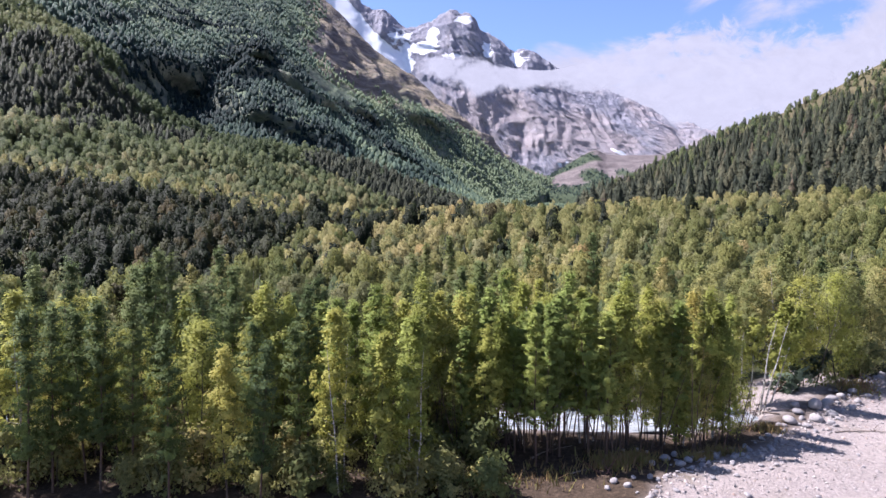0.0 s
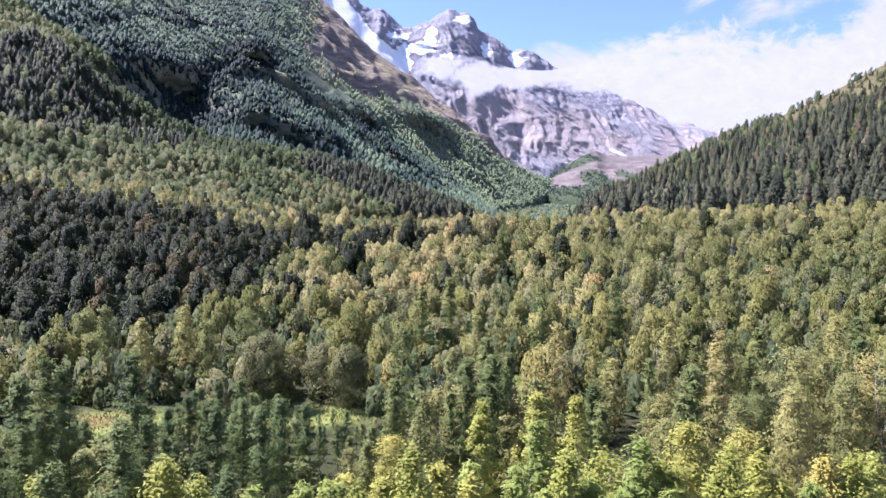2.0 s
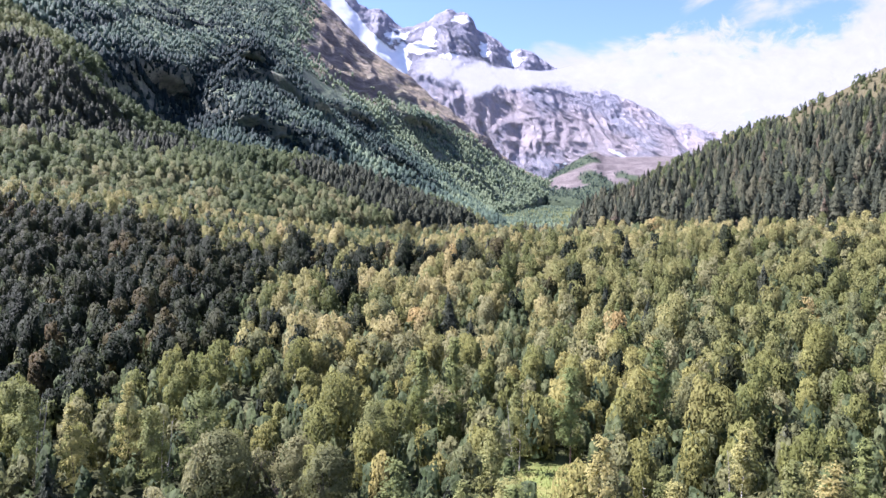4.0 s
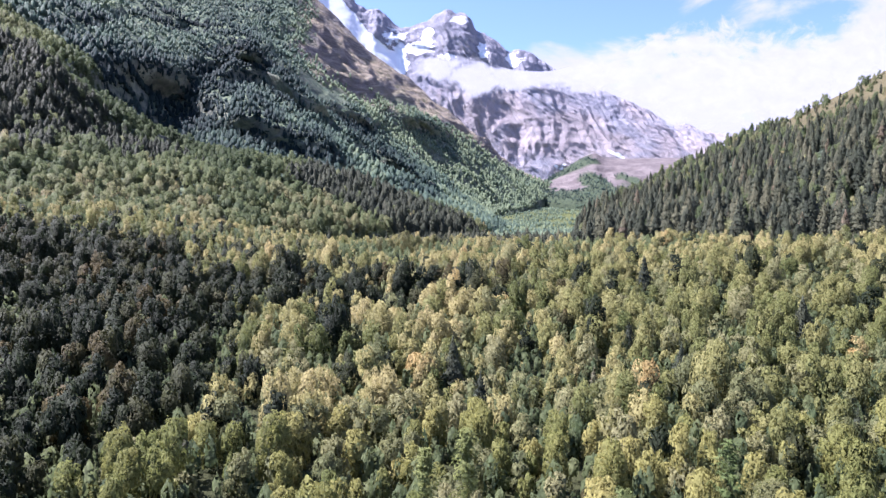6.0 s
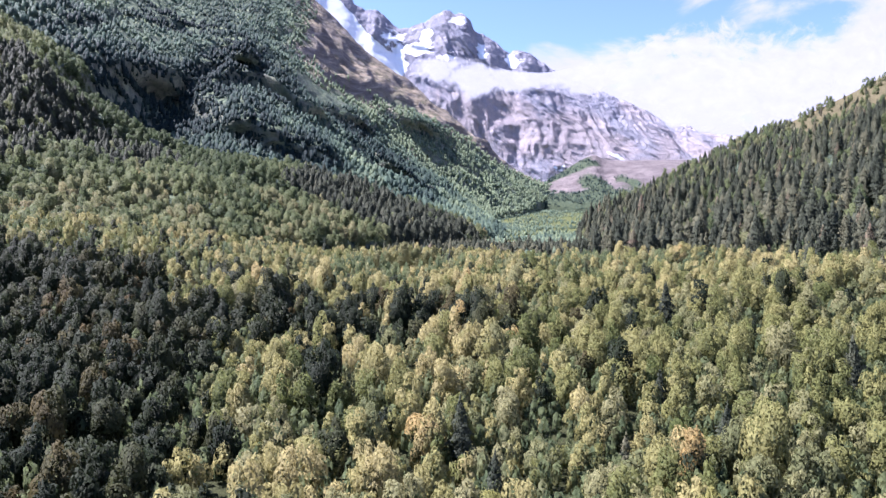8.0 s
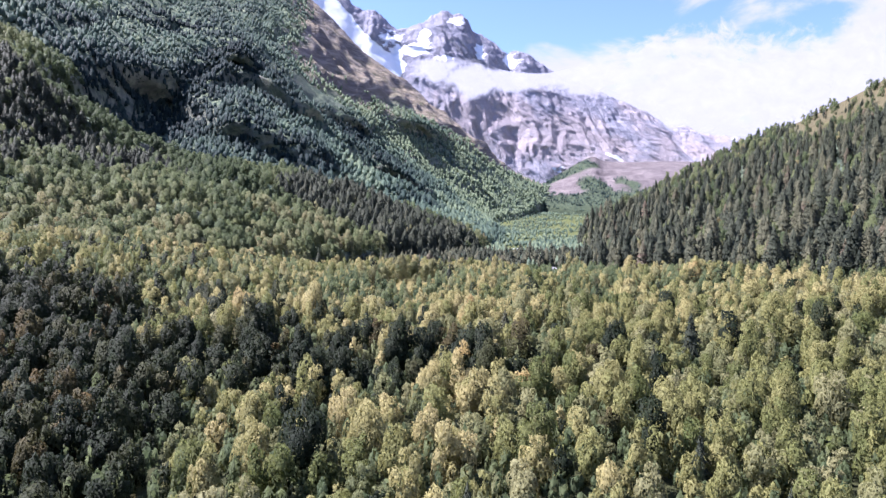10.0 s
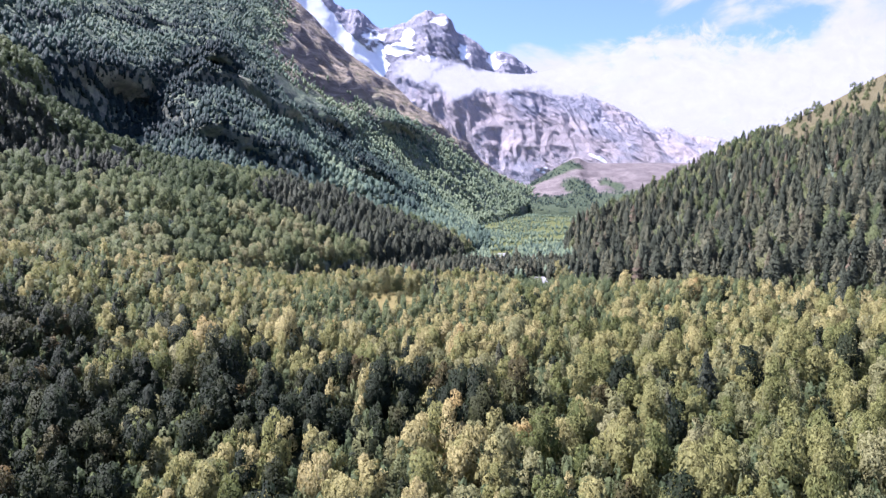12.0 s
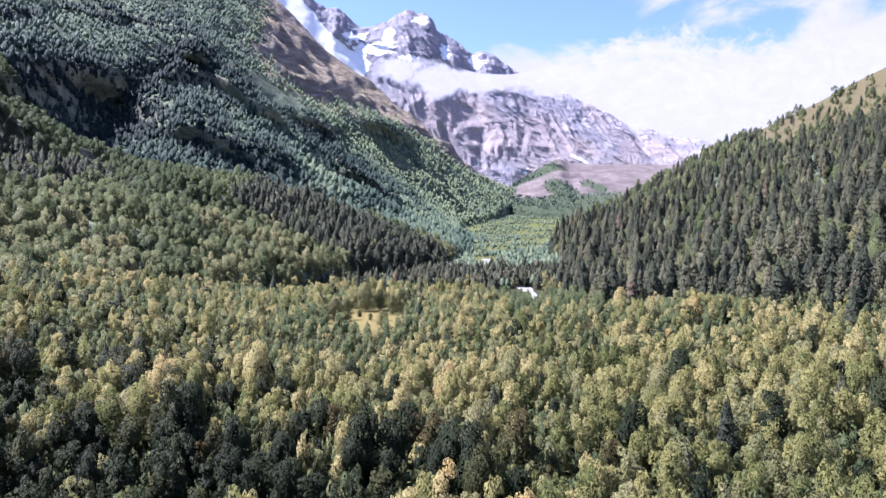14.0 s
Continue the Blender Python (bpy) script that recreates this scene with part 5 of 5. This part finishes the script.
def boulder_form(seed):
    r = np.random.default_rng(seed)
    bm = bmesh.new()
    bmesh.ops.create_icosphere(bm, subdivisions=2, radius=0.5)
    co = np.array([v.co for v in bm.verts])
    squash = np.array([1.0, r.uniform(0.7, 0.95), r.uniform(0.55, 0.8)])
    for k in range(5):  # flat facets, as of broken rock
        n = unit(r.normal(size=(1, 3)))[0]
        d = co @ n
        cut = r.uniform(0.30, 0.42)
        co = co - n * np.maximum(d - cut, 0)[:, None] * 0.85
    co = co * squash * (1 + 0.10 * fractal(co * 3.1 + seed, 3, 0.5, seed))[:, None]
    for v, c in zip(bm.verts, co):
        v.co = c
    me = bpy.data.meshes.new("boulder")
    bm.to_mesh(me)
    bm.free()
    me.materials.append(mat_boulder)
    for p in me.polygons:
        p.use_smooth = True
    return me


BOULDERS = [boulder_form(600 + i) for i in range(6)]


def boulder(x, y, size, label, k):
    ob = tagged(new("boulder", BOULDERS[k % 6]), label, "boulder", "boulders on the river bank")
    ob.matrix_world = pose(x, y, height_at(x, y) + size * 0.16, rng.uniform(-15, 15), rng.uniform(-15, 15), rng.uniform(0, 360)) @ Matrix.Scale(size, 4)


PALE, DARKER = "pale grey rounded boulder on the gravel bank", "dark grey angular boulder on the gravel bank"
for k, (x, y, s) in enumerate(((27.2, 51.0, 1.25), (28.6, 52.4, 0.9), (29.4, 51.2, 1.1), (30.4, 53.2, 1.5), (31.6, 53.6, 1.3), (31.0, 51.8, 0.95), (32.6, 54.6, 1.1), (28.2, 50.2, 0.7),
                              (29.0, 53.6, 0.8), (33.4, 53.2, 0.9), (33.9, 55.4, 1.0), (34.8, 54.6, 0.8), (26.0, 50.4, 0.6), (35.6, 56.6, 0.9), (30.2, 50.6, 0.7), (36.4, 55.8, 0.7),
                              (15.6, 42.6, 0.8), (16.4, 43.4, 0.65), (14.9, 43.6, 0.9), (17.0, 42.5, 0.5), (13.8, 42.8, 0.6), (15.9, 44.6, 0.7), (12.6, 45.4, 0.4), (13.6, 45.6, 0.4), (14.2, 45.2, 0.35),
                              (10.6, 40.2, 0.6), (11.3, 39.6, 0.55), (10.0, 39.4, 0.5), (11.9, 40.6, 0.5), (21.5, 46.2, 0.5))):
    boulder(x, y, s, DARKER if k in (3, 4, 9, 25, 28) else PALE, k)

# larger stones that lie singly, most of them along the edge of the trees
rs = np.random.default_rng(78)
for k in range(230):
    x = rs.uniform(6.5, 42)
    off = -abs(rs.normal(0, 2.6)) + 1.6 if k < 170 else -rs.uniform(2, 13)
    y = max(float(gravel_edge(x)) + off, 36.5 + 0.12 * rs.random())
    s = rs.uniform(0.2, 0.62) * (1.0 if k < 170 else 0.6)
    ob = tagged(new("stone", BOULDERS[k % 6]), "weathered grey stone lying on river gravel", "stone", "stones on the river bank")
    ob.matrix_world = pose(x, y, height_at(x, y) + s * 0.12, rs.uniform(-25, 25), rs.uniform(-25, 25), rs.uniform(0, 360)) @ Matrix.Scale(s, 4)

# loose stones over the whole bar
r = np.random.default_rng(77)
n = 13000
x = r.uniform(8, 52, n)
y = gravel_edge(x) + 2.0 - 24 * r.random(n) ** 1.4
keep = (y > 34) & (gravel_at(x, y) > 0.3)
x, y = x[keep], y[keep]
n = len(x)
near_edge = np.exp(-np.abs(y - gravel_edge(x)) / 3.0)
size = (0.032 + 0.10 * r.random(n) ** 4) * (1 + 1.5 * near_edge * r.random(n))
base = np.array([(1, 0, 0), (0, 1, 0), (-1, 0, 0), (0, -1, 0), (0, 0, 0.75), (0, 0, -0.6)], float)
tri = np.array([(0, 1, 4), (1, 2, 4), (2, 3, 4), (3, 0, 4), (1, 0, 5), (2, 1, 5), (3, 2, 5), (0, 3, 5)])
form = base[None] * r.uniform(0.6, 1.25, (n, 6, 1)) + r.normal(0, 0.15, (n, 6, 3))
ang = r.uniform(0, 6.28, n)
ca, sa = np.cos(ang)[:, None], np.sin(ang)[:, None]
form = np.stack([form[..., 0] * ca - form[..., 1] * sa, form[..., 0] * sa + form[..., 1] * ca, form[..., 2]], -1) * size[:, None, None]
form += np.stack([x, y, land(x, y) + size * 0.2], 1)[:, None]
link_mesh("loose_stones", form.reshape(-1, 3), (tri[None] + (np.arange(n) * 6)[:, None, None]).reshape(-1, 3), mat_cobble,
          label="loose pale river stones strewn over the gravel", category="stones", kind="stuff")


def blades(name, x, y, tall, tone, label, r, wide=0.03):
    n = len(x)
    z = land(x, y)
    a = r.uniform(0, 6.28, n)
    lean = r.normal(0, 0.35, (n, 2)) * tall[:, None]
    foot = np.stack([x, y, z - 0.03], 1)
    side = np.stack([np.cos(a), np.sin(a), 0 * a], 1) * wide * (1 + tall[:, None])
    tip = foot + np.stack([lean[:, 0], lean[:, 1], tall], 1)
    co = np.stack([foot - side, foot + side, tip], 1).reshape(-1, 3)
    link_mesh(name, co, np.arange(3 * n).reshape(n, 3), mat_grass, attrs={"tone": np.repeat(tone, 3)}, label=label, category="grass", kind="stuff")


# rusty tufts on the bank, rough grass in the clearings
cx, cy = [], []
for a, b, w, m in ((11.3, 43.0, 1.6, 900), (13.2, 43.6, 1.2, 600), (19.2, 45.3, 1.0, 350), (17.2, 43.9, 0.9, 250), (6.5, 41.5, 2.4, 260), (2.0, 40.5, 2.4, 160), (24.6, 49.3, 1.0, 250), (36.5, 57.4, 1.6, 500)):
    cx.append(r.normal(a, w * 0.6, m)), cy.append(r.normal(b, w * 0.45, m))
x, y = np.concatenate(cx), np.concatenate(cy)
blades("dry_grass", x, y, r.uniform(0.2, 0.75, len(x)), 0.45 + 0.5 * r.random(len(x)), "rust-coloured dry grass tufts on the bank", r)
x, y = r.uniform(-50, 18, 22000), r.uniform(84, 114, 22000)
keep = np.maximum(meadow_at(x, y), dry_at(x, y)) > 0.4 * r.random(len(x)) + 0.3
x, y = x[keep], y[keep]
tone = np.clip(0.08 + 0.3 * dry_at(x, y) + 0.2 * lattice(np.stack([x, y, 0 * x], 1) / 5.0, 3), 0, 0.7)
blades("meadow_grass", x, y, r.uniform(0.12, 0.4, len(x)), tone, "rough green and tawny meadow grass", r, 0.05)


def stick(name, x, y, length, girth, turn, rise_, label, mat, twigs=3):
    r = np.random.default_rng(int(abs(x * 100 + y * 7)))
    u = np.linspace(0, 1, 6)
    path = np.stack([length * u, 0.06 * length * np.sin(4 * u), 0.04 + rise_ * length * u], 1)
    pieces = [tube(path, girth * (1 - 0.7 * u), 6)]
    for k in range(twigs):
        h = r.uniform(0.25, 0.9)
        w = np.linspace(0, 1, 3)
        ln = length * r.uniform(0.12, 0.35)
        b = np.array([np.interp(h, u, path[:, i]) for i in range(3)])
        way_ = np.array([r.uniform(0.2, 0.8), r.normal(0, 0.6), abs(r.normal(0.2, 0.4))])
        pieces.append(tube(b + way_ * ln * w[:, None], girth * 0.4 * (1 - 0.7 * w), 4))
    co, f = join(pieces)
    ob = link_mesh(name, co, f, mat, smooth=True, label=label, category="driftwood", group="driftwood on the bank")
    ob.matrix_world = pose(x, y, height_at(x, y), 0, 0, turn)


for x, y, ln, g, turn in ((16.5, 44.3, 4.2, 0.06, 20), (22.4, 47.2, 3.0, 0.05, -35), (29.8, 49.4, 4.6, 0.05, -8), (27.2, 52.6, 3.0, 0.08, 160), (8.2, 41.8, 3.4, 0.06, 12), (33.5, 47.5, 2.6, 0.05, 8),
                          (32.0, 44.5, 3.2, 0.06, -5), (6.0, 44.3, 3.8, 0.08, 35), (24.0, 51.3, 2.6, 0.05, 70)):
    stick("driftwood_branch", x, y, ln, g, turn, 0.05, "bleached driftwood branch lying on the stones", mat_drift)
for x, y, ln, turn, up_ in ((37.0, 56.4, 2.2, 60, 0.4), (37.4, 56.8, 2.0, 110, 0.5), (36.6, 56.9, 1.8, 20, 0.5), (37.8, 56.2, 2.1, 150, 0.35), (37.2, 57.2, 1.6, 80, 0.8),
                            (10.4, 41.2, 1.5, 40, 0.7), (10.7, 41.0, 1.3, 110, 0.6), (10.1, 41.4, 1.4, 150, 0.5), (19.5, 45.0, 1.6, 60, 0.7)):
    stick("dead_brush", x, y, ln, 0.03, turn, up_, "reddish dead brushwood sticking up from stones", mat_twig, 7)

# white-stemmed birches, leaning over the stones, and a wind-bent spruce beside them
KINDS["stem", 0] = tree_kind("birch_tree", "slender", 9.5, 1.35, 3.4, 1700, 0.14, 70, bark_birch, leaf_yellow, 0.10, "white-stemmed birch with sparse yellow leaves, leaning", 10, 2, 901)
KINDS["stem", 1] = tree_kind("birch_tree", "slender", 8.6, 1.2, 3.8, 1300, 0.14, 60, bark_birch, leaf_yellow, 0.085, "thin white-stemmed birch with yellow leaves", 8, 1, 902)
KINDS["shrub", 0] = tree_kind("bush", "round", 3.6, 1.5, 1.3, 520, 0.11, 50, bark("shrub_stems", (0.06, 0.04, 0.03), (0.17, 0.12, 0.09)), leaf_birch, 0.035, "many-stemmed brown shrub at the water's edge", 5, 9, 903)
KINDS["bent", 0] = tree_kind("spruce_tree", "spruce", 6.5, 1.5, 0.6, 2200, 0.17, 90, bark_pine, foliage("spruce_needles", [(0.0, (0.085, 0.115, 0.075)), (1.0, (0.15, 0.185, 0.12))], True, 0.3), 0.12, "wind-bent blue-green spruce leaning over the bank", 16, 1, 904)
for kind, i, x, y, s, ry in (("stem", 0, 26.6, 54.2, 1.0, 12), ("stem", 1, 27.4, 54.6, 1.0, 16), ("stem", 1, 25.9, 54.9, 0.95, 2), ("stem", 0, 25.2, 55.4, 0.95, -3),
                             ("shrub", 0, 22.2, 50.2, 1.0, 0), ("shrub", 0, 20.4, 50.0, 0.85, 0), ("shrub", 0, 23.9, 51.6, 0.9, 0), ("bent", 0, 28.6, 56.8, 1.0, 58)):
    ob = plant(kind, i, x, y, s)
    ob.rotation_euler = (0, radians(ry), radians(rng.uniform(-20, 20)))
for key in (("stem", 0), ("stem", 1), ("shrub", 0), ("bent", 0)):
    KINDS[key]["group"] = "trees leaning at the bank"
